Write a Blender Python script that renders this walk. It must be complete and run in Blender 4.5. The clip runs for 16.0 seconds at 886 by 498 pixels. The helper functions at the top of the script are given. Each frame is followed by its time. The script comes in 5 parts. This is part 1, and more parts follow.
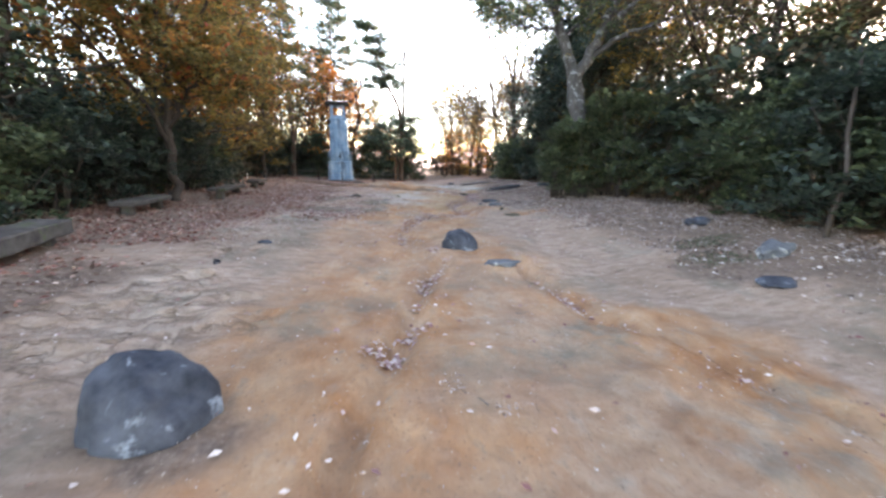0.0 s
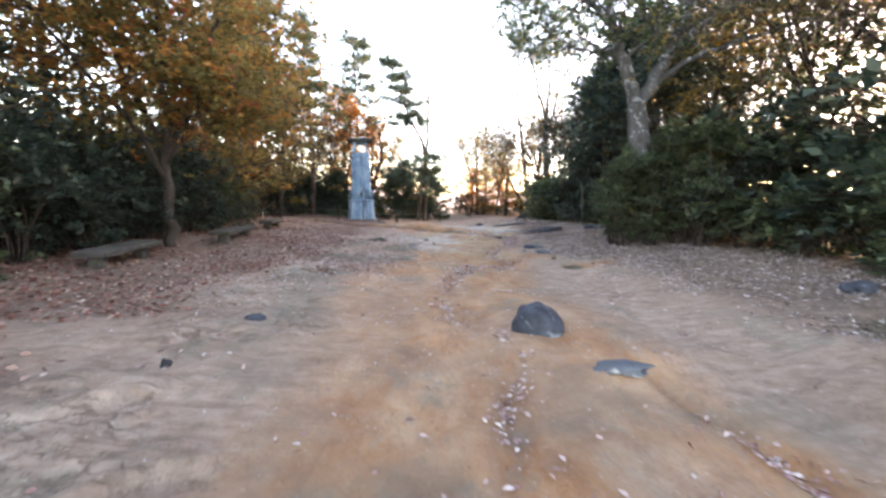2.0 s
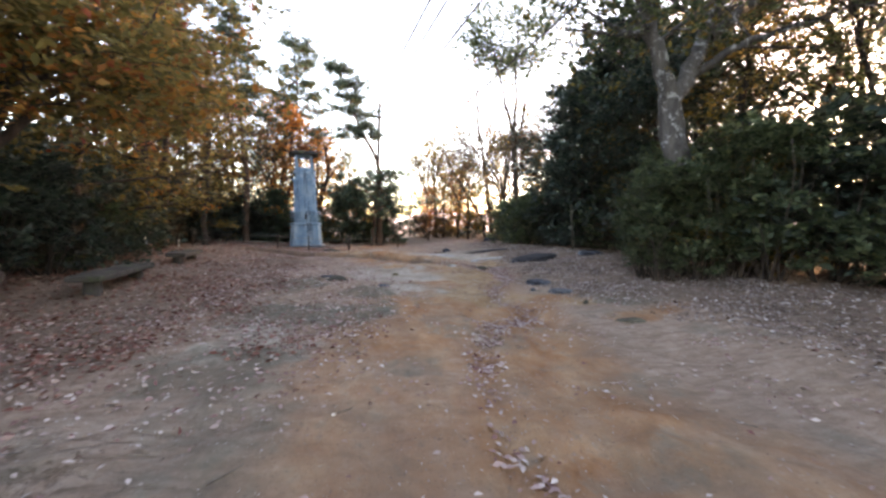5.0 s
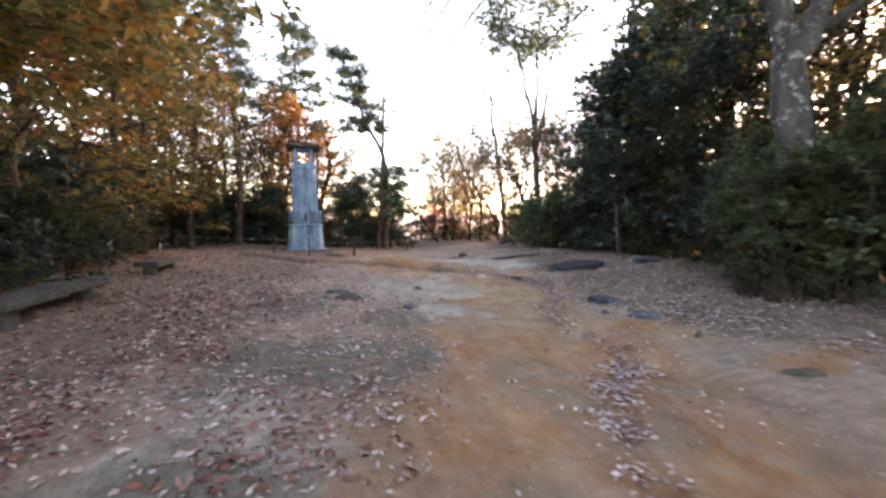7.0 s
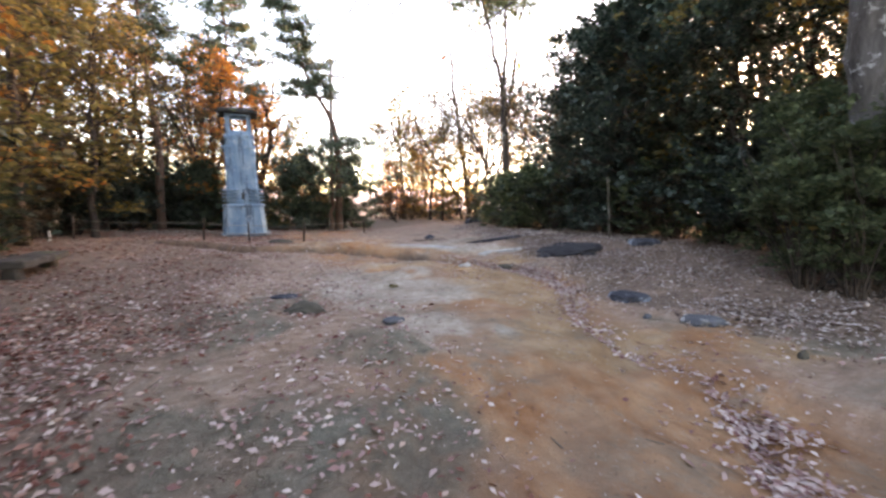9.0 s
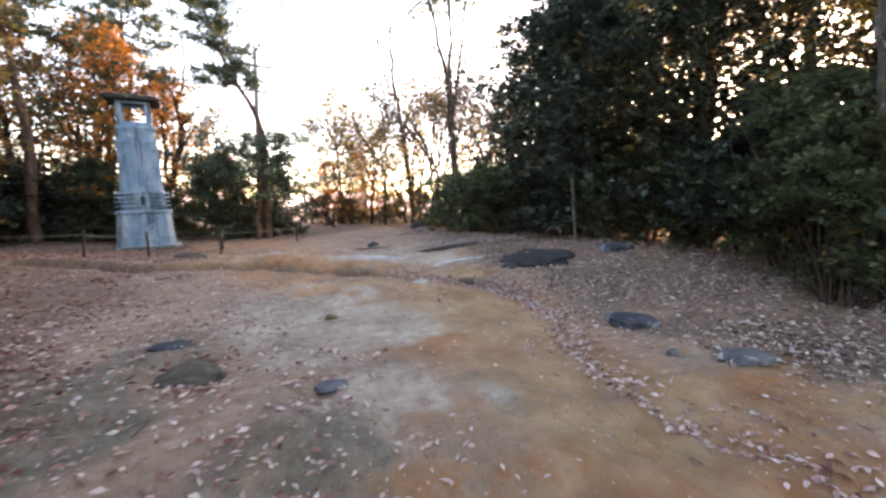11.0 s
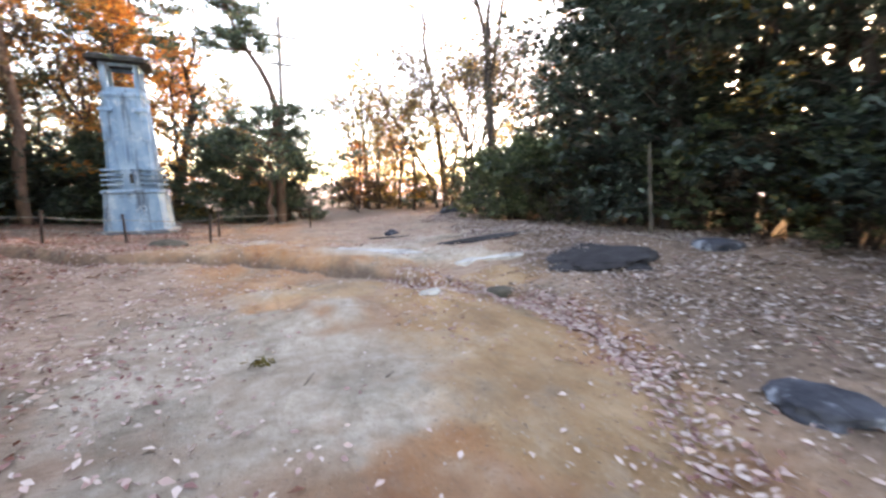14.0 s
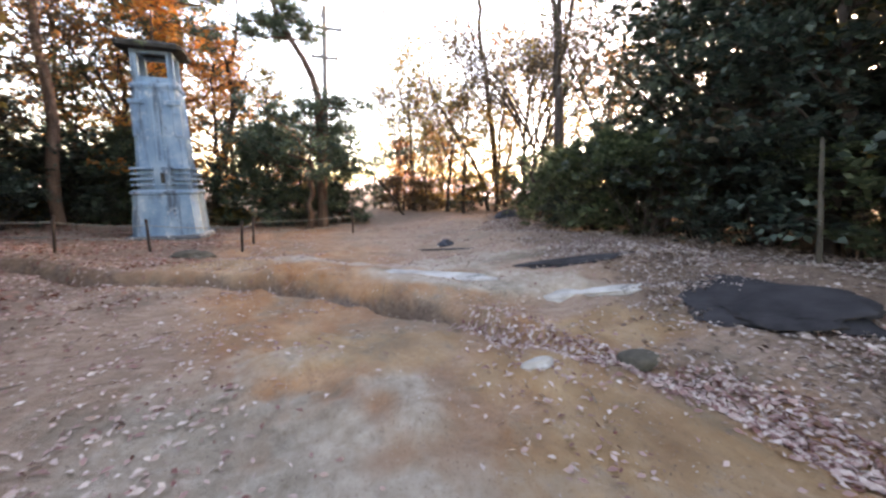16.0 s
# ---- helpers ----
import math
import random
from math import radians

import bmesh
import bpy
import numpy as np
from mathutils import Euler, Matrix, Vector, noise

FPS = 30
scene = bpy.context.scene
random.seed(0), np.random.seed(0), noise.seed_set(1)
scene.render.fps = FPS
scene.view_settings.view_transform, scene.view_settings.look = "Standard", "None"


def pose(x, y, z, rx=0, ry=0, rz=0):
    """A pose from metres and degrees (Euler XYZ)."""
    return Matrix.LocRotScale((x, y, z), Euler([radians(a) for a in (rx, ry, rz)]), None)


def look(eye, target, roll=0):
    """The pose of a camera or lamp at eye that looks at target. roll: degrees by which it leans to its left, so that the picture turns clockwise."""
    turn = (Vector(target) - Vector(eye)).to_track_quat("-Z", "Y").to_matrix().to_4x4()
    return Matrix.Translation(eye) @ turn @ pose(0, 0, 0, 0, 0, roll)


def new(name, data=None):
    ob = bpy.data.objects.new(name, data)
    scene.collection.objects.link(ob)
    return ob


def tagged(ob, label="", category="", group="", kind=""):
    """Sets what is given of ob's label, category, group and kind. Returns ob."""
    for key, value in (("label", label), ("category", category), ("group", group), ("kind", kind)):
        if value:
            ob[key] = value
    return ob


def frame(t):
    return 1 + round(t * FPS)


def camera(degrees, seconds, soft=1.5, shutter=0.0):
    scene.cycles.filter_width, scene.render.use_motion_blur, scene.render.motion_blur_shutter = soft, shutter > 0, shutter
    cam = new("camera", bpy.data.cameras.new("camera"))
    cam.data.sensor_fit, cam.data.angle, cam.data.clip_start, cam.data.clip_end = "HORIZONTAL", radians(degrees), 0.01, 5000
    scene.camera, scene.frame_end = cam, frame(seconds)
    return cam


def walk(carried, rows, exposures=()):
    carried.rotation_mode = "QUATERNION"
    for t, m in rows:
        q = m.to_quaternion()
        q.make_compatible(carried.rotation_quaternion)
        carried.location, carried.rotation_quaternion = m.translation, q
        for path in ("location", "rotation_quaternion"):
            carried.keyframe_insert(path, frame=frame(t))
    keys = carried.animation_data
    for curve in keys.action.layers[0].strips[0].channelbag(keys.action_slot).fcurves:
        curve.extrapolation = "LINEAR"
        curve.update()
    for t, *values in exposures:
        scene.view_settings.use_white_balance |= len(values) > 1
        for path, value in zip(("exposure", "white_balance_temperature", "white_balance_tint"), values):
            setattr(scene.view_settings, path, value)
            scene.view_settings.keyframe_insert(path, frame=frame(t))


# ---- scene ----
cam = camera(93.5, 16.0, 2.6, 0.5)
METRES, EYE, TILT, LEAN, TURN = 16.9, 1.5, 0.0, 0.0, -8.6
ROWS = [
    (0.0, 0.0, 0.0, 0.0, 0.43, -11.8, -2.04),
    (0.5, -0.0016, 0.0326, 0.0009, 1.35, -11.6, -2.07),
    (1.0, -0.0115, 0.066, 0.0009, 1.84, -10.76, -2.12),
    (1.5, -0.0209, 0.0989, 0.0017, 2.46, -8.97, -2.19),
    (2.0, -0.0367, 0.1318, 0.0018, 2.88, -6.79, -2.25),
    (2.5, -0.0475, 0.1647, 0.0005, 3.07, -4.67, -2.27),
    (3.0, -0.0574, 0.1972, 0.0006, 2.51, -3.19, -2.2),
    (3.5, -0.0685, 0.2342, 0.0023, 1.33, -2.76, -2.15),
    (4.0, -0.0841, 0.2666, 0.0033, -0.79, -3.3, -2.04),
    (6.5, -0.1184, 0.4311, 0.004, -7.49, -3.68, -1.63),
    (7.0, -0.1356, 0.4679, 0.0031, -5.03, -3.54, -1.78),
    (7.5, -0.147, 0.5022, 0.0036, -4.0, -3.78, -1.85),
    (8.0, -0.1539, 0.5341, 0.0046, -5.33, -4.49, -1.77),
    (8.5, -0.1525, 0.564, 0.0052, -8.43, -5.42, -1.49),
    (9.0, -0.158, 0.5951, 0.0047, -11.89, -6.47, -1.25),
    (11.5, -0.1329, 0.7158, 0.0058, -23.46, -5.37, -0.34),
    (12.0, -0.1177, 0.7332, 0.0027, -27.61, -4.66, -0.04),
    (12.5, -0.1064, 0.756, -0.0003, -29.05, -4.48, 0.07),
    (13.0, -0.0911, 0.7771, -0.0013, -26.63, -5.2, -0.05),
    (13.5, -0.0859, 0.8078, -0.0042, -21.13, -6.66, -0.53),
    (14.0, -0.081, 0.8369, -0.0033, -14.64, -8.0, -0.99),
    (14.5, -0.0842, 0.8698, -0.0016, -9.35, -8.45, -1.46),
    (15.0, -0.0871, 0.8979, -0.0002, -6.97, -8.19, -1.7),
    (15.5, -0.0883, 0.9279, 0.0023, -7.36, -8.03, -1.7),
    (16.0, -0.0915, 0.9554, 0.0043, -9.4, -8.33, -1.58),
]
walk(cam, [(t, pose(0, 0, EYE, TILT, LEAN, TURN) @ pose(METRES * x, METRES * y, METRES * z, 90 + pitch, roll, yaw)) for t, x, y, z, yaw, pitch, roll in ROWS],
     [(0.0, 4.41, 8700, 25), (1.5, 4.61, 8900, 26), (2.5, 4.31, 9100, 27), (3.5, 3.91, 9200, 27), (7.0, 4.11, 9500, 30), (9.0, 4.26, 9600, 31), (11.5, 4.24, 9600, 29), (12.5, 4.44, 9500, 28), (13.5, 4.79, 9500, 28), (14.2, 4.84, 9600, 29), (15.0, 4.64, 9600, 29), (16.0, 4.39, 9600, 30)])

# ---- world, sun ----
SUN_AZ, SUN_EL = radians(66), radians(8)  # azimuth clockwise from +y
world = bpy.data.worlds.new("world")
scene.world = world
world.use_nodes = True
wn = world.node_tree.nodes
sky = wn.new("ShaderNodeTexSky")
sky.sky_type = "NISHITA"
sky.sun_disc = False
sky.sun_elevation, sky.sun_rotation = SUN_EL, SUN_AZ
sky.air_density, sky.dust_density, sky.ozone_density = 0.70, 0.6, 1.0
wn["Background"].inputs["Strength"].default_value = 0.15
world.node_tree.links.new(sky.outputs[0], wn["Background"].inputs["Color"])
sun = new("sun", bpy.data.lights.new("sun", "SUN"))
sun.data.energy, sun.data.angle, sun.data.color = 1.0, radians(10), (1.0, 0.72, 0.45)
sun_way = Vector((math.sin(SUN_AZ) * math.cos(SUN_EL), math.cos(SUN_AZ) * math.cos(SUN_EL), math.sin(SUN_EL)))
sun.matrix_world = look(sun_way * 100, (0, 0, 0))


# ---- materials ----
def material(name, rough=0.8, metal=0.0, spec=0.3):
    m = bpy.data.materials.new(name)
    m.use_nodes = True
    b = m.node_tree.nodes["Principled BSDF"]
    b.inputs["Roughness"].default_value, b.inputs["Metallic"].default_value = rough, metal
    b.inputs["Specular IOR Level"].default_value = spec
    return m, m.node_tree.nodes, m.node_tree.links, b


def ramp(nodes, links, fac, stops):
    r = nodes.new("ShaderNodeValToRGB")
    while len(r.color_ramp.elements) < len(stops):
        r.color_ramp.elements.new(0.5)
    for e, (p, c) in zip(r.color_ramp.elements, stops):
        e.position, e.color = p, (*c, 1)
    links.new(fac, r.inputs[0])
    return r.outputs[0]


def tex(nodes, links, scale, detail=4, rough=0.6, stretch=(1, 1, 1), distort=0.0):
    c = nodes.new("ShaderNodeTexCoord")
    mp = nodes.new("ShaderNodeMapping")
    mp.inputs["Scale"].default_value = stretch
    n = nodes.new("ShaderNodeTexNoise")
    n.inputs["Scale"].default_value, n.inputs["Detail"].default_value = scale, detail
    n.inputs["Roughness"].default_value, n.inputs["Distortion"].default_value = rough, distort
    links.new(c.outputs["Object"], mp.inputs[0])
    links.new(mp.outputs[0], n.inputs["Vector"])
    return n.outputs["Fac"]


def mix(nodes, links, fac, a, b, mode="MIX"):
    n = nodes.new("ShaderNodeMix")
    n.data_type, n.blend_type = "RGBA", mode
    for value, slot in ((fac, 0), (a, 6), (b, 7)):
        if isinstance(value, (int, float)):
            n.inputs[slot].default_value = value
        elif isinstance(value, tuple):
            n.inputs[slot].default_value = (*value, 1)
        else:
            links.new(value, n.inputs[slot])
    return n.outputs[2]


def calc(nodes, links, op, a, b=0.0):
    n = nodes.new("ShaderNodeMath")
    n.operation = op
    n.use_clamp = op in ("MULTIPLY", "ADD", "SUBTRACT")
    for value, slot in ((a, 0), (b, 1)):
        if isinstance(value, (int, float)):
            n.inputs[slot].default_value = value
        else:
            links.new(value, n.inputs[slot])
    return n.outputs[0]


def bump(nodes, links, bsdf, height, strength=0.4, distance=0.02):
    b = nodes.new("ShaderNodeBump")
    b.inputs["Strength"].default_value, b.inputs["Distance"].default_value = strength, distance
    links.new(height, b.inputs["Height"])
    links.new(b.outputs[0], bsdf.inputs["Normal"])


def stone_material(name, dark, light, lichen, scale=6, lichen_from=0.62):
    m, n, l, b = material(name, 0.85, spec=0.12)
    c = ramp(n, l, tex(n, l, scale, 6, 0.65), [(0.3, dark), (0.7, light)])
    spots = ramp(n, l, tex(n, l, scale * 0.6, 5, 0.7, distort=0.6), [(lichen_from, (0, 0, 0)), (lichen_from + 0.07, (1, 1, 1))])
    c = mix(n, l, spots, c, lichen)
    l.new(c, b.inputs["Base Color"])
    bump(n, l, b, tex(n, l, scale * 5, 8, 0.7), 0.5, 0.02)
    return m


def bark_material(name, dark, light, scale=7, spots=(0.22, 0.22, 0.20), spots_from=0.66):
    m, n, l, b = material(name, 0.9, spec=0.15)
    c = ramp(n, l, tex(n, l, scale, 6, 0.7, (1, 1, 0.22)), [(0.32, dark), (0.68, light)])
    f = ramp(n, l, tex(n, l, scale * 0.8, 4, 0.7), [(spots_from, (0, 0, 0)), (spots_from + 0.08, (1, 1, 1))])
    l.new(mix(n, l, f, c, spots), b.inputs["Base Color"])
    bump(n, l, b, tex(n, l, scale * 2.5, 6, 0.7, (1, 1, 0.25)), 0.8, 0.03)
    return m


def leaf_material(name, stops, through_light=0.35, rough=0.5):
    """Leaves: each one its own tint, part of the light passes through."""
    m, n, l, b = material(name, rough, spec=0.25)
    g = n.new("ShaderNodeNewGeometry")
    c = ramp(n, l, g.outputs["Random Per Island"], stops)
    c = mix(n, l, calc(n, l, "MULTIPLY", tex(n, l, 0.9, 2), 0.5), c, tuple(v * 0.55 for v in stops[0][1]))
    l.new(c, b.inputs["Base Color"])
    t = n.new("ShaderNodeBsdfTranslucent")
    l.new(c, t.inputs["Color"])
    mx = n.new("ShaderNodeMixShader")
    mx.inputs[0].default_value = through_light
    l.new(b.outputs[0], mx.inputs[1])
    l.new(t.outputs[0], mx.inputs[2])
    l.new(mx.outputs[0], n["Material Output"].inputs["Surface"])
    return m


def ground_material():
    m, n, l, b = material("bare_earth", 0.95, spec=0.15)

    def mask(name):
        a = n.new("ShaderNodeAttribute")
        a.attribute_name = name
        return a.outputs["Fac"]

    fine, mid, big = tex(n, l, 14, 8, 0.7), tex(n, l, 3.2, 6, 0.65), tex(n, l, 0.7, 4, 0.6)
    streak = tex(n, l, 1.8, 6, 0.62, (1.2, 0.75, 1))
    pebbly = tex(n, l, 6, 8, 0.72)
    # stretched pale and dark stripes: shading of rippled earth put into its colour
    c = ramp(n, l, tex(n, l, 5, 7, 0.66, (0.7, 1.8, 1), 0.2), [(0.28, (0.165, 0.12, 0.088)), (0.5, (0.305, 0.21, 0.155)), (0.76, (0.43, 0.325, 0.26))])
    clay = ramp(n, l, streak, [(0.25, (0.20, 0.075, 0.03)), (0.42, (0.32, 0.145, 0.065)), (0.58, (0.395, 0.22, 0.12)), (0.78, (0.475, 0.32, 0.205))])
    pale = ramp(n, l, pebbly, [(0.25, (0.25, 0.205, 0.155)), (0.5, (0.39, 0.335, 0.27)), (0.78, (0.53, 0.475, 0.41))])
    ochre = ramp(n, l, streak, [(0.25, (0.215, 0.115, 0.052)), (0.45, (0.325, 0.20, 0.105)), (0.7, (0.42, 0.29, 0.18))])
    humus_and_shade = ramp(n, l, fine, [(0.3, (0.055, 0.040, 0.032)), (0.5, (0.135, 0.096, 0.076)), (0.75, (0.28, 0.205, 0.165))])
    grey = ramp(n, l, pebbly, [(0.28, (0.070, 0.070, 0.052)), (0.52, (0.145, 0.14, 0.108)), (0.8, (0.27, 0.25, 0.20))])
    rag = n.new("ShaderNodeMath")
    rag.operation = "MULTIPLY_ADD"
    l.new(tex(n, l, 4, 7, 0.66, (1.2, 0.8, 1), 0.1), rag.inputs[0])
    rag.inputs[1].default_value, rag.inputs[2].default_value = 1.5, -0.75
    for name, colour in (("clay", clay), ("ochre", ochre), ("pale", pale), ("grey", grey), ("humus_and_shade", humus_and_shade)):
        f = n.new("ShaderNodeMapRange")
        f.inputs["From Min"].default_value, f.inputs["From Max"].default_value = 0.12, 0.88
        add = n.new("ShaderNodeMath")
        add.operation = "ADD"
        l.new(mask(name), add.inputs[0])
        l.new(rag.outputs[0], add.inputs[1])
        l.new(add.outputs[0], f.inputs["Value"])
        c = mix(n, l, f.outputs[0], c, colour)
    c = mix(n, l, ramp(n, l, tex(n, l, 42, 4, 0.8), [(0.57, (0, 0, 0)), (0.68, (0.75, 0.75, 0.75))]), c, (0.09, 0.065, 0.05))
    c = mix(n, l, ramp(n, l, tex(n, l, 28, 3, 0.8), [(0.64, (0, 0, 0)), (0.72, (0.7, 0.7, 0.7))]), c, (0.56, 0.48, 0.40))
    c = mix(n, l, ramp(n, l, big, [(0.35, (0.4, 0.4, 0.4)), (0.65, (0, 0, 0))]), c, (0.17, 0.115, 0.08))
    # thin dark lines painted in for the shade of wrinkled ground
    vein = tex(n, l, 2.2, 3, 0.5, (1.5, 0.8, 1), 0.9)
    c = mix(n, l, ramp(n, l, vein, [(0.42, (0, 0, 0)), (0.47, (0.16, 0.16, 0.16)), (0.52, (0, 0, 0))]), c, (0.13, 0.088, 0.06))
    c = mix(n, l, ramp(n, l, tex(n, l, 1.3, 8, 0.68, (1, 1, 1), 0.1), [(0.3, (0.5, 0.5, 0.5)), (0.48, (0, 0, 0))]), c, (0.15, 0.105, 0.075))
    # drying cracks and torn crust on the pale, sloping parts
    co, mp, vo = n.new("ShaderNodeTexCoord"), n.new("ShaderNodeMapping"), n.new("ShaderNodeTexVoronoi")
    mp.inputs["Rotation"].default_value, mp.inputs["Scale"].default_value = (0, 0, 0.6), (1.0, 2.4, 1)
    vo.feature = "DISTANCE_TO_EDGE"
    vo.inputs["Scale"].default_value, vo.inputs["Randomness"].default_value = 2.6, 1.0
    jig = n.new("ShaderNodeVectorMath")
    jig.operation = "ADD"
    l.new(co.outputs["Object"], mp.inputs[0])
    l.new(mp.outputs[0], jig.inputs[0])
    l.new(tex(n, l, 3.5, 5, 0.7), jig.inputs[1])
    l.new(jig.outputs[0], vo.inputs["Vector"])
    edge = ramp(n, l, vo.outputs["Distance"], [(0.0, (1, 1, 1)), (0.10, (0, 0, 0))])
    torn = calc(n, l, "MULTIPLY", calc(n, l, "MULTIPLY", edge, mask("crust")), ramp(n, l, mid, [(0.36, (0, 0, 0)), (0.52, (1, 1, 1))]))
    c = mix(n, l, calc(n, l, "MULTIPLY", torn, 0.5), c, (0.12, 0.085, 0.062))
    c = mix(n, l, 1.0, c, (1.18, 1.18, 1.18), "MULTIPLY")
    l.new(c, b.inputs["Base Color"])
    h = calc(n, l, "ADD", calc(n, l, "MULTIPLY", pebbly, 0.55), calc(n, l, "MULTIPLY", tex(n, l, 34, 8, 0.75), 0.4))
    h = calc(n, l, "SUBTRACT", h, calc(n, l, "MULTIPLY", torn, 0.35))
    bump(n, l, b, h, 1.0, 0.07)
    return m


def paint_material():
    """Pale blue paint on concrete, streaked by rain."""
    m, n, l, b = material("weathered_blue_paint", 0.8, spec=0.2)
    c = ramp(n, l, tex(n, l, 2.2, 6, 0.65, (1, 1, 0.5)), [(0.3, (0.09, 0.18, 0.265)), (0.5, (0.155, 0.26, 0.34)), (0.7, (0.28, 0.37, 0.425))])
    drip = ramp(n, l, tex(n, l, 3.6, 6, 0.7, (1, 1, 0.12)), [(0.53, (0, 0, 0)), (0.64, (0.85, 0.85, 0.85))])
    c = mix(n, l, drip, c, (0.055, 0.075, 0.095))
    worn = ramp(n, l, tex(n, l, 4, 8, 0.75), [(0.56, (0, 0, 0)), (0.66, (0.7, 0.7, 0.7))])
    c = mix(n, l, worn, c, (0.44, 0.47, 0.48))
    grime = ramp(n, l, tex(n, l, 1.7, 7, 0.72), [(0.58, (0, 0, 0)), (0.72, (0.75, 0.75, 0.75))])
    c = mix(n, l, grime, c, (0.05, 0.055, 0.06))
    l.new(c, b.inputs["Base Color"])
    bump(n, l, b, tex(n, l, 25, 8, 0.7), 0.35, 0.01)
    return m


def plain_material(name, dark, light, rough=0.8, metal=0.0, scale=12):
    m, n, l, b = material(name, rough, metal)
    l.new(ramp(n, l, tex(n, l, scale, 6, 0.7), [(0.3, dark), (0.7, light)]), b.inputs["Base Color"])
    bump(n, l, b, tex(n, l, scale * 4, 6, 0.7), 0.4, 0.01)
    return m


EARTH = ground_material()
PAINT = paint_material()
ROOF = stone_material("mossy_roof", (0.016, 0.016, 0.015), (0.05, 0.048, 0.043), (0.07, 0.08, 0.04), 5, 0.58)
DARK_STONE = stone_material("dark_boulder", (0.014, 0.017, 0.023), (0.075, 0.083, 0.097), (0.20, 0.23, 0.26), 3.4, 0.55)
WARM_STONE = stone_material("earthy_boulder", (0.04, 0.036, 0.029), (0.115, 0.105, 0.082), (0.15, 0.12, 0.08), 5, 0.6)
BLUE_STONE = stone_material("pale_boulder", (0.05, 0.055, 0.062), (0.13, 0.14, 0.15), (0.40, 0.40, 0.37), 3.0, 0.54)
BLACK_STONE = stone_material("black_rock", (0.016, 0.016, 0.018), (0.045, 0.045, 0.048), (0.08, 0.08, 0.08), 3, 0.68)
PALE_STONE = stone_material("pale_rock", (0.24, 0.23, 0.21), (0.46, 0.45, 0.42), (0.16, 0.16, 0.15), 3.5, 0.6)
BENCH = stone_material("bench_concrete", (0.032, 0.028, 0.025), (0.10, 0.09, 0.08), (0.07, 0.085, 0.045), 4, 0.58)
METAL = plain_material("rusty_post", (0.018, 0.014, 0.012), (0.05, 0.035, 0.028), 0.7, 0.3, 30)
ROPE = plain_material("grey_rope", (0.14, 0.14, 0.12), (0.28, 0.27, 0.24))
POLE = plain_material("concrete_pole", (0.07, 0.068, 0.065), (0.13, 0.125, 0.12), 0.8)
CABLE = plain_material("black_cable", (0.02, 0.02, 0.02), (0.035, 0.035, 0.035), 0.6)
BARK = bark_material("grey_brown_bark", (0.018, 0.014, 0.012), (0.075, 0.06, 0.05))
BARK_PALE = bark_material("lichen_bark", (0.03, 0.028, 0.026), (0.10, 0.096, 0.092), 6, (0.23, 0.24, 0.24), 0.55)
BARK_PINE = bark_material("pine_bark", (0.035, 0.022, 0.016), (0.15, 0.095, 0.07), 6)
GREEN_DARK = leaf_material("dark_evergreen_leaves", [(0.0, (0.015, 0.030, 0.024)), (0.6, (0.040, 0.068, 0.052)), (1.0, (0.105, 0.145, 0.108))], 0.28, 0.42)
GREEN_MID = leaf_material("green_leaves", [(0.0, (0.032, 0.055, 0.028)), (0.6, (0.078, 0.115, 0.06)), (1.0, (0.175, 0.21, 0.11))], 0.4)
OLIVE = leaf_material("yellowing_leaves", [(0.0, (0.07, 0.062, 0.022)), (0.5, (0.19, 0.16, 0.055)), (0.8, (0.32, 0.23, 0.075)), (1.0, (0.31, 0.19, 0.07))], 0.58)
ORANGE = leaf_material("orange_leaves", [(0.0, (0.20, 0.08, 0.028)), (0.5, (0.42, 0.17, 0.045)), (0.85, (0.58, 0.28, 0.07)), (1.0, (0.22, 0.17, 0.05))], 0.6)
RED = leaf_material("red_leaves", [(0.0, (0.25, 0.05, 0.025)), (0.6, (0.45, 0.12, 0.05)), (1.0, (0.45, 0.22, 0.08))], 0.5)
BROWN = leaf_material("brownish_leaves", [(0.0, (0.05, 0.042, 0.032)), (0.5, (0.095, 0.076, 0.052)), (1.0, (0.16, 0.125, 0.072))], 0.4)
NEEDLE = leaf_material("pine_needles", [(0.0, (0.026, 0.048, 0.034)), (0.6, (0.055, 0.092, 0.058)), (1.0, (0.11, 0.145, 0.08))], 0.3)
LITTER = leaf_material("fallen_leaves", [(0.0, (0.09, 0.06, 0.048)), (0.3, (0.24, 0.165, 0.135)), (0.62, (0.45, 0.36, 0.315)), (1.0, (0.70, 0.63, 0.58))], 0.1, 0.75)
LITTER_PALE = leaf_material("pale_fallen_leaves", [(0.0, (0.19, 0.075, 0.065)), (0.3, (0.40, 0.25, 0.225)), (0.65, (0.56, 0.425, 0.375)), (1.0, (0.72, 0.62, 0.545))], 0.1, 0.75)
LITTER_RED = leaf_material("fallen_red_leaves", [(0.0, (0.12, 0.04, 0.028)), (0.4, (0.26, 0.10, 0.07)), (0.75, (0.39, 0.22, 0.165)), (1.0, (0.56, 0.42, 0.34))], 0.1, 0.75)
STICK = bark_material("pale_sapling_bark", (0.05, 0.045, 0.036), (0.13, 0.115, 0.093), 9)
WHITE = plain_material("white_paint", (0.5, 0.5, 0.48), (0.7, 0.7, 0.68))
TWIG = plain_material("dry_twig", (0.08, 0.06, 0.045), (0.22, 0.18, 0.14))


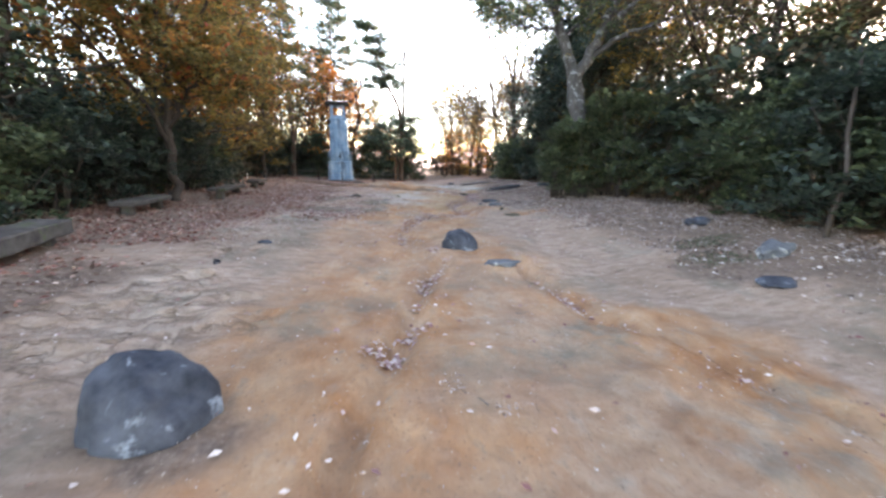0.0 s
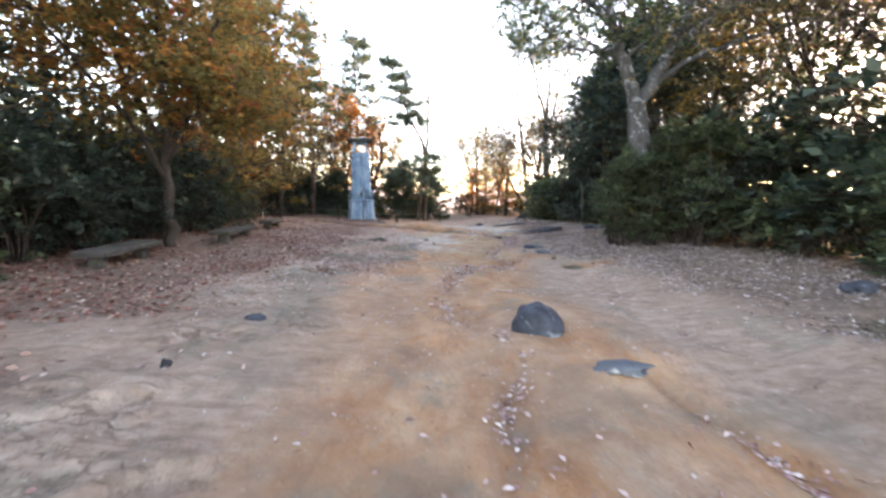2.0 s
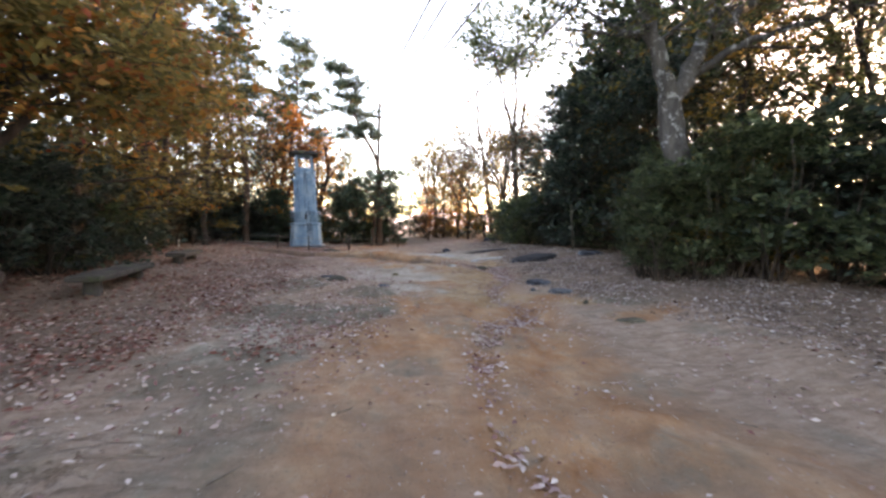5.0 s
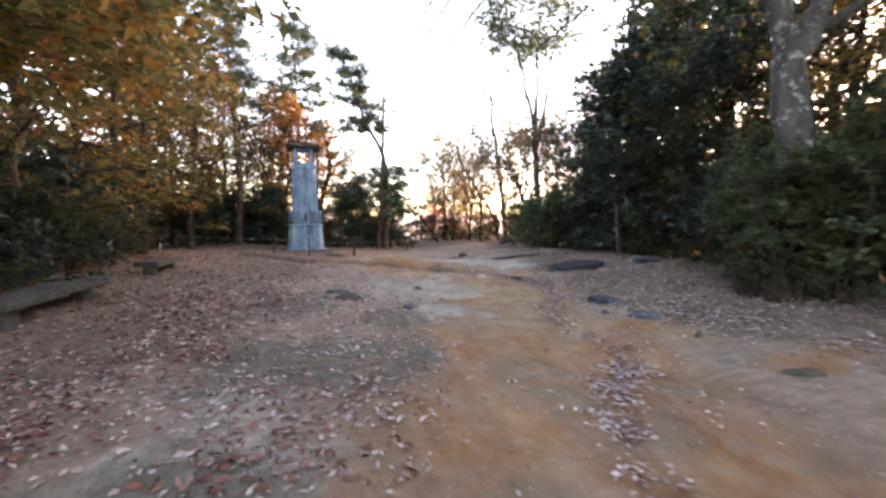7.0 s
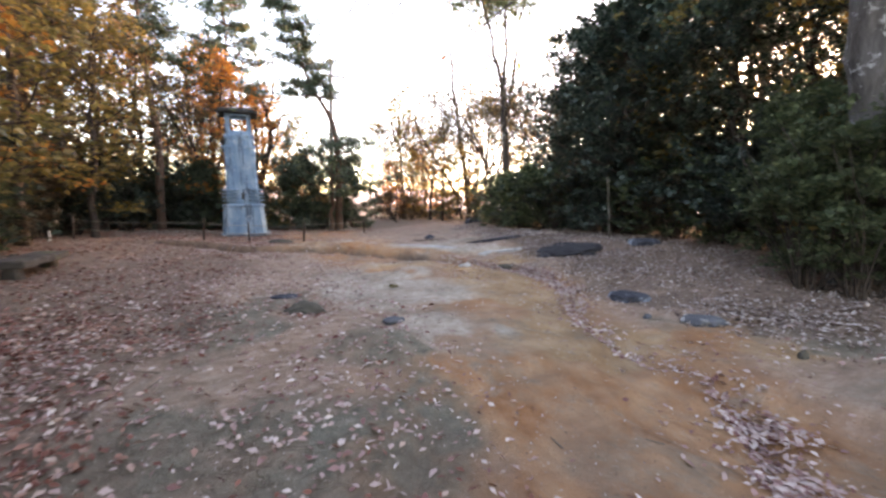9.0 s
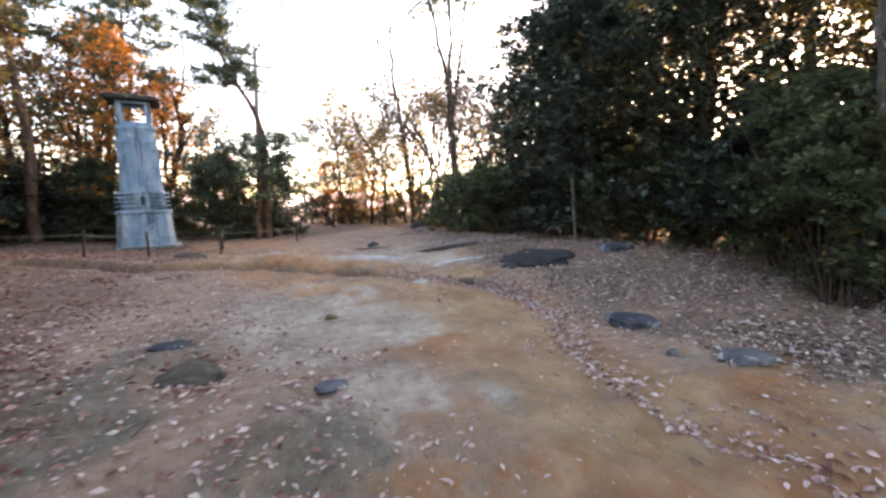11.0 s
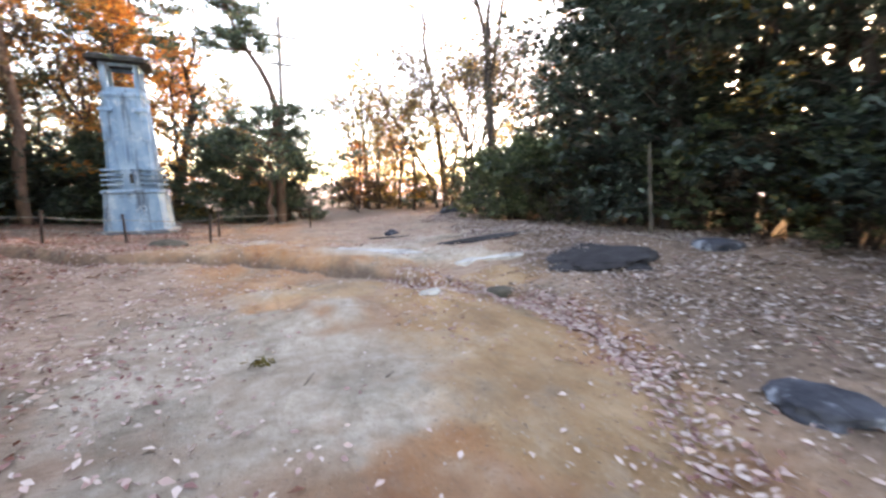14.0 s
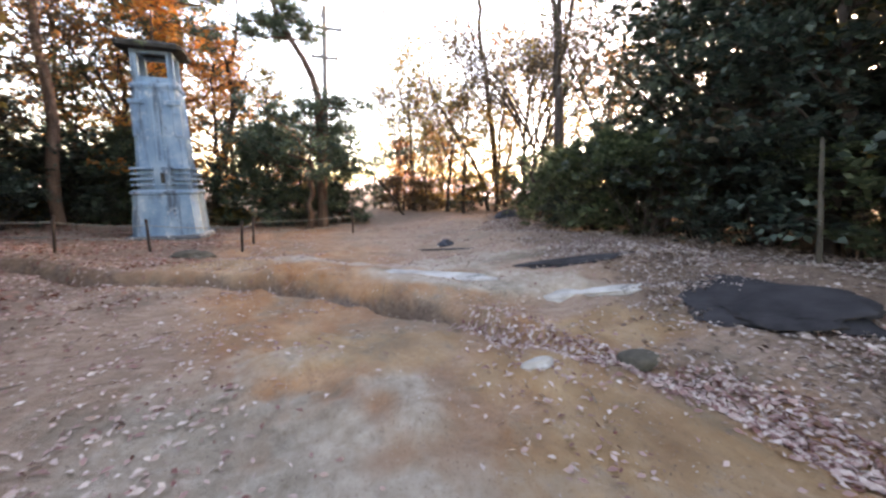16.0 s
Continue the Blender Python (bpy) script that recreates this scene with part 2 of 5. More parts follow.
# ---- plain helpers ----
def hashed(ix, iy, seed):
    h = (ix.astype(np.int64) * 374761393 + iy.astype(np.int64) * 668265263 + seed * 982451653) & 0xFFFFFFFF
    h = ((h ^ (h >> 13)) * 1274126177) & 0xFFFFFFFF
    return ((h ^ (h >> 16)) & 0xFFFF) / 65535.0


def vnoise(x, y, scale, seed=0):
    """Smooth noise from 0 to 1 over the plan; scale: bumps per metre."""
    x, y = np.asarray(x, float) * scale, np.asarray(y, float) * scale
    ix, iy = np.floor(x), np.floor(y)
    fx, fy = x - ix, y - iy
    fx, fy = fx * fx * (3 - 2 * fx), fy * fy * (3 - 2 * fy)
    a, b = hashed(ix, iy, seed), hashed(ix + 1, iy, seed)
    c, d = hashed(ix, iy + 1, seed), hashed(ix + 1, iy + 1, seed)
    return (a * (1 - fx) + b * fx) * (1 - fy) + (c * (1 - fx) + d * fx) * fy


def ease(a, b, x):
    t = np.clip((np.asarray(x, float) - a) / (b - a), 0, 1)
    return t * t * (3 - 2 * t)


def line_dist(x, y, line):
    best = np.full(np.shape(x), 1e9)
    for (ax, ay), (bx, by) in zip(line, line[1:]):
        dx, dy = bx - ax, by - ay
        s = np.clip(((x - ax) * dx + (y - ay) * dy) / (dx * dx + dy * dy), 0, 1)
        best = np.minimum(best, np.hypot(x - ax - s * dx, y - ay - s * dy))
    return best


def blob(x, y, cx, cy, rx, ry, turn=0.0):
    """1 in the middle of an oval patch with a ragged edge, 0 outside."""
    c, s = math.cos(radians(turn)), math.sin(radians(turn))
    u, v = (x - cx) * c + (y - cy) * s, -(x - cx) * s + (y - cy) * c
    d = np.hypot(u / rx, v / ry) + 0.9 * (vnoise(x, y, 1.3, 5) - 0.5) + 0.5 * (vnoise(x, y, 3.7, 6) - 0.5)
    return 1 - ease(0.55, 1.25, d)


# the lines along which rain has cut the earth
RILL_MAIN = [(2.0, 12.1), (2.7, 13.0), (2.4, 14.0), (2.75, 15.2), (3.55, 16.4), (3.9, 17.4), (3.98, 18.1), (3.85, 18.6), (3.6, 19.1), (3.15, 19.85), (2.75, 20.45), (2.3, 20.95), (1.8, 21.6), (1.05, 22.3), (0.2, 22.95), (-0.8, 23.3), (-2.1, 23.65), (-3.3, 24.6), (-4.9, 25.5)]
RILL_MID = [(1.0, 6.2), (0.5, 5.1), (0.3, 3.9), (0.1, 2.9), (-0.1, 2.2), (-0.25, 1.6), (-0.5, 0.6)]
RILL_FAR = [(2.7, 12.8), (1.4, 11.5), (0.9, 10.6), (0.55, 9.4), (0.4, 8.3), (0.5, 7.4)]
RILL_RIGHT = [(2.0, 5.9), (2.2, 4.8), (2.25, 3.8), (2.5, 3.2), (2.9, 2.2), (3.1, 1.6), (3.3, 0.6)]
RILL_SIDE = [(-0.6, 12.4), (0.1, 13.1), (0.6, 13.5), (1.2, 13.6)]
RILLS = ((RILL_MAIN, 0.22, 0.16), (RILL_MID, 0.10, 0.12), (RILL_FAR, 0.05, 0.14), (RILL_RIGHT, 0.10, 0.12), (RILL_SIDE, 0.05, 0.12))


def height(x, y):
    x, y = np.asarray(x, float), np.asarray(y, float)
    z = 0.62 * ease(3.0, 7.6, x) * (1 - 0.35 * ease(22, 30, y)) + 0.5 * ease(7.6, 14, x)
    z = z + 0.14 * ease(-3.5, -6.5, x) + 0.4 * ease(-7, -14, x)
    z = z + 0.16 * blob(x, y, 3.6, 22.6, 3.2, 1.6, -25) + 0.10 * blob(x, y, 1.9, 19.3, 1.3, 1.0)
    z = z + 0.10 * blob(x, y, 1.5, 6.7, 1.3, 1.4) + 0.09 * blob(x, y, -0.9, 15.5, 1.3, 1.2) - 0.12 * blob(x, y, 2.3, 12.5, 1.0, 1.4)
    lip = np.interp(x, [-4.9, -3.3, -2.1, -0.8, 0.2, 1.05, 1.8, 2.3, 2.75, 3.15, 3.6], [25.5, 24.6, 23.65, 23.3, 22.95, 22.3, 21.6, 20.95, 20.45, 19.85, 19.1])
    z = z + 0.15 * ease(-0.08, 0.22, y - lip) * (1 - ease(0.5, 3.0, y - lip)) * ease(-6.5, -4.5, x) * ease(3.8, 3.2, x)
    near = (1 - ease(40, 70, np.abs(y - 16))) * (1 - ease(14, 40, np.abs(x)))
    z = z + near * (0.10 * (vnoise(x, y, 0.45, 1) - 0.5) + 0.05 * (vnoise(x, y, 1.3, 2) - 0.5) + 0.04 * (vnoise(x, y, 3.2, 3) - 0.5) + 0.018 * (vnoise(x, y, 6.5, 4) - 0.5))
    # torn crust on the slope beside the path
    torn = 1 - 2 * np.abs(vnoise(0.8 * x + 0.5 * y, 1.9 * y - 1.1 * x, 1.9, 55) - 0.5)
    z = z + (0.055 * ease(0.55, 0.95, torn) + 0.03 * vnoise(x, y, 5.0, 56)) * (blob(x, y, -2.8, 4.0, 1.5, 2.8, 20) + 0.7 * blob(x, y, -2.2, 7.8, 1.0, 1.8) + 0.5 * blob(x, y, 2.6, 2.8, 1.2, 1.8))
    wob = 0.16 * (vnoise(x, y, 1.8, 8) - 0.5)
    for line, depth, width in RILLS:
        d = line_dist(x + wob, y + wob, line)
        depth = depth * (0.35 + 1.15 * ease(19.7, 20.7, y)) if line is RILL_MAIN else depth
        z = z - depth * (1 - ease(0.3 * width, 1.3 * width, d)) * (0.6 + 0.8 * vnoise(x, y, 2.5, 9))
    z = z - 0.22 * np.maximum(0, y - 44) * (1 - ease(44, 400, y)) - 12 * ease(60, 400, y)
    z = z - 14 * ease(30, 300, np.abs(x)) - 10 * ease(40, 300, -y)
    return z


def ground_at(x, y):
    return float(height(np.array([x]), np.array([y]))[0])


def mesh_of(name, verts, faces, mat, smooth=False):
    me = bpy.data.meshes.new(name)
    me.from_pydata(verts, [], faces)
    me.materials.append(mat)
    if smooth:
        me.polygons.foreach_set("use_smooth", [True] * len(me.polygons))
    me.update()
    return me


def quads(name, corners, mat):
    """One mesh of loose four-cornered leaves, from an array (n, 4, 3)."""
    n = len(corners)
    me = bpy.data.meshes.new(name)
    me.vertices.add(4 * n)
    me.vertices.foreach_set("co", np.ascontiguousarray(corners, dtype=np.float32).ravel())
    me.loops.add(4 * n)
    me.loops.foreach_set("vertex_index", np.arange(4 * n, dtype=np.int32))
    me.polygons.add(n)
    me.polygons.foreach_set("loop_start", np.arange(0, 4 * n, 4, dtype=np.int32))
    me.polygons.foreach_set("loop_total", np.full(n, 4, dtype=np.int32))
    me.materials.append(mat)
    me.update(calc_edges=True)
    me.validate()
    return me


def part(name, bm, mat, parent=None, label=""):
    me = bpy.data.meshes.new(name)
    bm.to_mesh(me)
    bm.free()
    me.materials.append(mat)
    return held(name, me, parent, label)


def held(name, me, parent=None, label=""):
    ob = new(name, me)
    ob.parent = parent
    if label:
        ob["label"] = label
    return ob


def leaves(rng, centres, size, slim=0.5, flat=0.5, droop=0.0):
    """Corners of folded leaves about the centres. flat: how far they lie level."""
    n = len(centres)
    along = rng.normal(size=(n, 3))
    along[:, 2] = along[:, 2] * (1 - flat) - droop
    along /= np.linalg.norm(along, axis=1, keepdims=True)
    up = rng.normal(size=(n, 3)) * (1 - 0.6 * flat) + np.array([0, 0, 1.2 * flat])
    side = np.cross(along, up)
    side /= np.linalg.norm(side, axis=1, keepdims=True) + 1e-9
    up = np.cross(side, along)
    s = size * rng.uniform(0.6, 1.35, (n, 1))
    a, b = along * s * 0.5, side * s * 0.5 * slim
    fold = up * s * 0.10
    return np.stack([centres - a, centres + b * 0.9 + fold - a * 0.1, centres + a, centres - b * 0.9 + fold - a * 0.1], axis=1)


def sprays(rng, starts, ways, length, per, size, slim=0.45, droop=0.12):
    """Corners of leaves set in two rows along short drooping twigs."""
    starts, ways = np.repeat(starts, per, axis=0), np.repeat(ways, per, axis=0)
    n = len(starts)
    ways = ways / (np.linalg.norm(ways, axis=1, keepdims=True) + 1e-9)
    side = np.cross(ways, np.array([0, 0, 1.0]) + rng.normal(size=(n, 3)) * 0.12)
    side /= np.linalg.norm(side, axis=1, keepdims=True) + 1e-9
    t, hand = rng.uniform(0.05, 1, (n, 1)), rng.choice((-1.0, 1.0), (n, 1))
    c = starts + ways * length * t + side * hand * size * 0.45 + rng.normal(size=(n, 3)) * size * 0.25
    c[:, 2] -= (droop * length * t * t)[:, 0]
    along = ways * 0.7 + side * hand * 0.8 + rng.normal(size=(n, 3)) * 0.28
    along[:, 2] -= 0.15
    along /= np.linalg.norm(along, axis=1, keepdims=True)
    up = np.cross(side, ways) + rng.normal(size=(n, 3)) * 0.35
    across = np.cross(along, up)
    across /= np.linalg.norm(across, axis=1, keepdims=True) + 1e-9
    s = size * rng.uniform(0.6, 1.35, (n, 1))
    a, b, fold = along * s * 0.5, across * s * 0.5 * slim, np.cross(across, along) * s * 0.1
    return np.stack([c - a, c + b + fold - a * 0.1, c + a, c - b + fold - a * 0.1], axis=1)


class Wood:
    """Collects tapered limbs as one mesh."""

    def __init__(self):
        self.v, self.f = [], []

    def limb(self, pts, radii, sides=7, rng=None):
        base = len(self.v)
        pts = [Vector(p) for p in pts]
        for i, (p, r) in enumerate(zip(pts, radii)):
            way = (pts[min(i + 1, len(pts) - 1)] - pts[max(i - 1, 0)]).normalized()
            u = way.orthogonal().normalized() if i == 0 else (u - way * u.dot(way)).normalized()
            w = way.cross(u)
            for k in range(sides):
                a = 2 * math.pi * k / sides
                rr = r * (1 + (rng.uniform(-0.12, 0.12) if rng is not None and sides > 6 else 0))
                self.v.append(tuple(p + (u * math.cos(a) + w * math.sin(a)) * rr))
        for i in range(len(pts) - 1):
            for k in range(sides):
                a, b = base + i * sides + k, base + i * sides + (k + 1) % sides
                self.f.append((a, b, b + sides, a + sides))
        self.f.append(tuple(base + (len(pts) - 1) * sides + k for k in range(sides)))

    def mesh(self, name, mat):
        return mesh_of(name, self.v, self.f, mat, True)


def wander(rng, start, way, length, steps, bend, lift=0.0):
    pts, p, d = [Vector(start)], Vector(start), Vector(way).normalized()
    for _ in range(steps):
        d = (d + Vector(rng.normal(size=3)) * bend + Vector((0, 0, lift))).normalized()
        p = p + d * (length / steps)
        pts.append(p.copy())
    return pts, d


def branch_out(rng, wood, start, way, length, radius, level, tips, spread=0.75, lift=0.05, kids=(3, 4), bend=0.12, last=0):
    steps = 6 if level > 1 else 3
    pts, d = wander(rng, start, way, length, steps, bend, lift)
    end = radius * (0.55 if level > last else 0.3)
    wood.limb(pts, [radius + (end - radius) * i / steps for i in range(steps + 1)], 9 if level > 2 else (5 if level > 1 else 3), rng)
    if level <= last:
        tips.extend(pts[1:])
        return
    for _ in range(rng.integers(kids[0], kids[1] + 1)):
        i = rng.integers(max(1, steps // 2), steps + 1)
        way2 = (d + Vector(rng.normal(size=3)) * spread).normalized()
        r2 = radius + (end - radius) * i / steps
        branch_out(rng, wood, pts[i], way2, length * rng.uniform(0.5, 0.75), r2 * rng.uniform(0.5, 0.8), level - 1, tips, spread, lift, kids, bend, last)


def crown(rng, tips, per_tip, sigma, size, slim=0.5, flat=0.5, squash=0.6):
    t = np.array([tuple(p) for p in tips])
    c = np.repeat(t, per_tip, axis=0) + rng.normal(size=(len(t) * per_tip, 3)) * np.array([sigma, sigma, sigma * squash])
    return leaves(rng, c, size, slim, flat)


def plant(name, x, y, label, category, group, parts, turn=0.0, size=1.0, sink=0.05):
    """A tree or shrub: an Empty on the ground that holds wood and foliage."""
    ob = new(name)
    ob.matrix_basis = pose(x, y, ground_at(x, y) - sink, 0, 0, turn) @ Matrix.Scale(size, 4)
    tagged(ob, label, category, group)
    for n, me in parts:
        held(n, me, ob)
    return ob


# ---- ground ----
def spaced(lo, hi, step, far):
    inner = np.arange(lo, hi + step / 2, step)
    out, d, p = [], step, 0.0
    while p < far:
        d *= 1.22
        p += d
        out.append(p)
    out = np.array(out)
    return np.concatenate([(lo - out)[::-1], inner, hi + out])


def build_ground():
    xs, ys = spaced(-6.6, 8.0, 0.072, 2500), spaced(0.4, 29.0, 0.072, 3500)
    gx, gy = np.meshgrid(xs, ys)
    x, y = gx.ravel(), gy.ravel()
    me = bpy.data.meshes.new("ground")
    nx, ny = len(xs), len(ys)
    me.vertices.add(nx * ny)
    me.vertices.foreach_set("co", np.stack([x, y, height(x, y)], 1).astype(np.float32).ravel())
    i = (np.arange(ny - 1)[:, None] * nx + np.arange(nx - 1)[None, :]).ravel()
    f = np.stack([i, i + 1, i + nx + 1, i + nx], 1).astype(np.int32)
    me.loops.add(f.size)
    me.loops.foreach_set("vertex_index", f.ravel())
    me.polygons.add(len(f))
    me.polygons.foreach_set("loop_start", np.arange(0, f.size, 4, dtype=np.int32))
    me.polygons.foreach_set("loop_total", np.full(len(f), 4, dtype=np.int32))
    me.polygons.foreach_set("use_smooth", np.ones(len(f), dtype=bool))
    me.materials.append(EARTH)
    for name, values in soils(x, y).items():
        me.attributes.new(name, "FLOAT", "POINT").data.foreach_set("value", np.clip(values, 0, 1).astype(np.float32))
    me.update(calc_edges=True)
    tagged(new("ground", me), "bare trodden earth of orange clay and pale sand with fallen leaves", "ground", kind="structure")


def litter_left(x, y):
    edge = np.interp(y, [0, 4, 7, 12, 15, 18, 24, 30], [-3.3, -3.4, -3.6, -3.0, -2.2, -1.9, -1.4, -1.0])
    return ease(0.5, -0.7, x - edge + 1.4 * (vnoise(x, y, 0.9, 21) - 0.5))


def litter_right(x, y):
    edge = np.interp(y, [0, 4, 8, 12, 16, 20, 26, 34], [5.0, 4.9, 5.0, 4.7, 4.2, 4.6, 6.0, 8.5])
    return ease(-0.6, 0.7, x - edge + 1.2 * (vnoise(x, y, 0.8, 22) - 0.5))


def soils(x, y):
    n1, n2 = vnoise(x, y, 0.5, 31), vnoise(x, y, 1.4, 32)
    middle = ease(2.6, 1.2, np.abs(x - np.interp(y, [0, 5, 10, 14, 18, 22, 30], [0.6, 0.7, 0.4, 1.3, 2.4, 1.5, 0.0])))
    clay = middle * (0.35 + 0.9 * n1)
    for line, _, w in RILLS:
        clay = np.maximum(clay, 0.85 * np.exp(-(line_dist(x, y, line) / 0.5) ** 2))
    for b in ((0.6, 13.2, 1.5, 0.9, 20), (0.2, 11.4, 0.9, 1.6, 0), (1.5, 20.0, 0.9, 0.7, 0), (2.4, 18.1, 0.8, 1.1, 0), (2.9, 18.2, 0.8, 1.5, 20), (3.0, 13.6, 1.5, 0.8, 10), (4.2, 11.7, 1.0, 0.4, 0), (0.8, 8.8, 0.8, 2.0, 0), (2.6, 2.6, 1.0, 1.4, 0), (-0.3, 3.5, 1.0, 1.3, 0), (3.8, 20.0, 1.2, 0.5, -20), (-2.5, 25.2, 2.6, 0.7, -25)):
        clay = np.maximum(clay, blob(x, y, *b))
    pale = 0.25 * n2
    for b in ((0.5, 17.6, 1.7, 2.1, 0), (1.3, 4.1, 0.6, 1.3, 15), (1.7, 2.0, 0.8, 1.0, 0), (-2.6, 4.2, 1.1, 2.2, 20), (-1.9, 6.8, 0.9, 1.5, 0), (3.4, 21.8, 2.2, 0.55, -28), (-1.9, 11.4, 0.8, 1.0, 0), (0.6, 15.2, 1.0, 0.7, 0), (2.4, 24.0, 2.6, 1.0, -20), (-2.2, 8.6, 1.0, 1.6, 10)):
        pale = np.maximum(pale, (0.32 if b[1] < 9 else 1.15) * blob(x, y, *b))
    grey = 0.4 * ease(0.55, 0.8, n2)
    for b in ((-1.2, 13.0, 1.3, 1.2, 20), (-0.4, 14.6, 0.6, 0.5, 0), (-2.2, 10.2, 0.8, 1.0, 0), (1.8, 3.3, 0.35, 0.5, 0), (-1.8, 15.8, 0.7, 1.2, 0), (-1.6, 8.4, 0.6, 1.4, 0), (4.6, 13.0, 0.8, 1.2, 0), (-1.0, 17.2, 0.6, 1.3, 0), (4.8, 23.0, 0.8, 0.3, -15)):
        grey = np.maximum(grey, (0.5 if b[1] < 9.5 else 0.9) * blob(x, y, *b))
    humus_and_shade = np.maximum(0.75 * litter_left(x, y), 0.8 * litter_right(x, y))
    humus_and_shade = np.maximum(humus_and_shade, ease(30, 36, y) * 0.8)
    for b in ((-1.2, 2.15, 0.5, 0.4, 0), (-3.4, 4.6, 0.6, 1.4, 0), (4.9, 5.0, 1.0, 0.7, 0), (4.4, 15.0, 0.7, 0.6, 0)):
        humus_and_shade = np.maximum(humus_and_shade, 0.8 * blob(x, y, *b))
    # shade in the main rill's trench, painted as dark soil colour past y = 20
    humus_and_shade = np.maximum(humus_and_shade, 1.2 * np.exp(-(line_dist(x, y, RILL_MAIN) / 0.15) ** 2) * ease(19.8, 20.8, y))
    f = (vnoise(x, y, 1.1, 33) + 0.7 * vnoise(x, y, 2.6, 34) + 0.5 * vnoise(x, y, 5.7, 35)) / 2.2
    clay, pale, grey = clay * (0.5 + 0.9 * f) , pale * (0.45 + 0.9 * f), grey * (0.4 + 1.0 * (1 - f))
    ochre = 0 * n1
    for b in ((1.5, 20.0, 0.95, 0.75, 0), (2.7, 18.1, 0.9, 1.4, 10), (4.2, 19.95, 1.3, 0.5, -12), (2.1, 14.4, 1.2, 0.9, 0), (2.6, 16.2, 0.8, 1.2, 20), (-2.2, 24.9, 2.6, 0.6, -22), (3.9, 13.0, 0.8, 0.5, 0)):
        ochre = np.maximum(ochre, 0.9 * blob(x, y, *b))
    pale = pale * (1 - 0.7 * ochre * ease(15, 17, y))
    crust = 0.12 * ease(0.5, 0.8, n1)
    for b in ((-2.7, 4.0, 1.4, 2.4, 20), (-2.2, 7.6, 1.0, 1.8, 10), (-1.6, 12.2, 0.9, 1.2, 0)):
        crust = np.maximum(crust, blob(x, y, *b))
    return {"crust": crust, "ochre": ochre, "clay": clay, "pale": pale, "grey": grey, "humus_and_shade": humus_and_shade}


build_ground()


# ---- the tower ----
def prism(bm, levels, cut=0.12):
    """A square shaft with cut corners through (z, half width) levels."""
    rings = []
    for z, h in levels:
        c = cut if cut < h else h * 0.3
        ring = [(h, -h + c), (h, h - c), (h - c, h), (-h + c, h), (-h, h - c), (-h, -h + c), (-h + c, -h), (h - c, -h)]
        rings.append([bm.verts.new((x, y, z)) for x, y in ring])
    for a, b in zip(rings, rings[1:]):
        for k in range(8):
            bm.faces.new((a[k], a[(k + 1) % 8], b[(k + 1) % 8], b[k]))
    bm.faces.new(rings[0][::-1])
    bm.faces.new(rings[-1])
    return bm


def box(bm, x0, x1, y0, y1, z0, z1, edge=0.012):
    r = bmesh.ops.create_cube(bm, size=1, matrix=Matrix.LocRotScale(((x0 + x1) / 2, (y0 + y1) / 2, (z0 + z1) / 2), None, (x1 - x0, y1 - y0, z1 - z0)))
    if edge:
        bmesh.ops.bevel(bm, geom=list({e for v in r["verts"] for e in v.link_edges}), offset=edge, segments=1, affect="EDGES")
    return bm


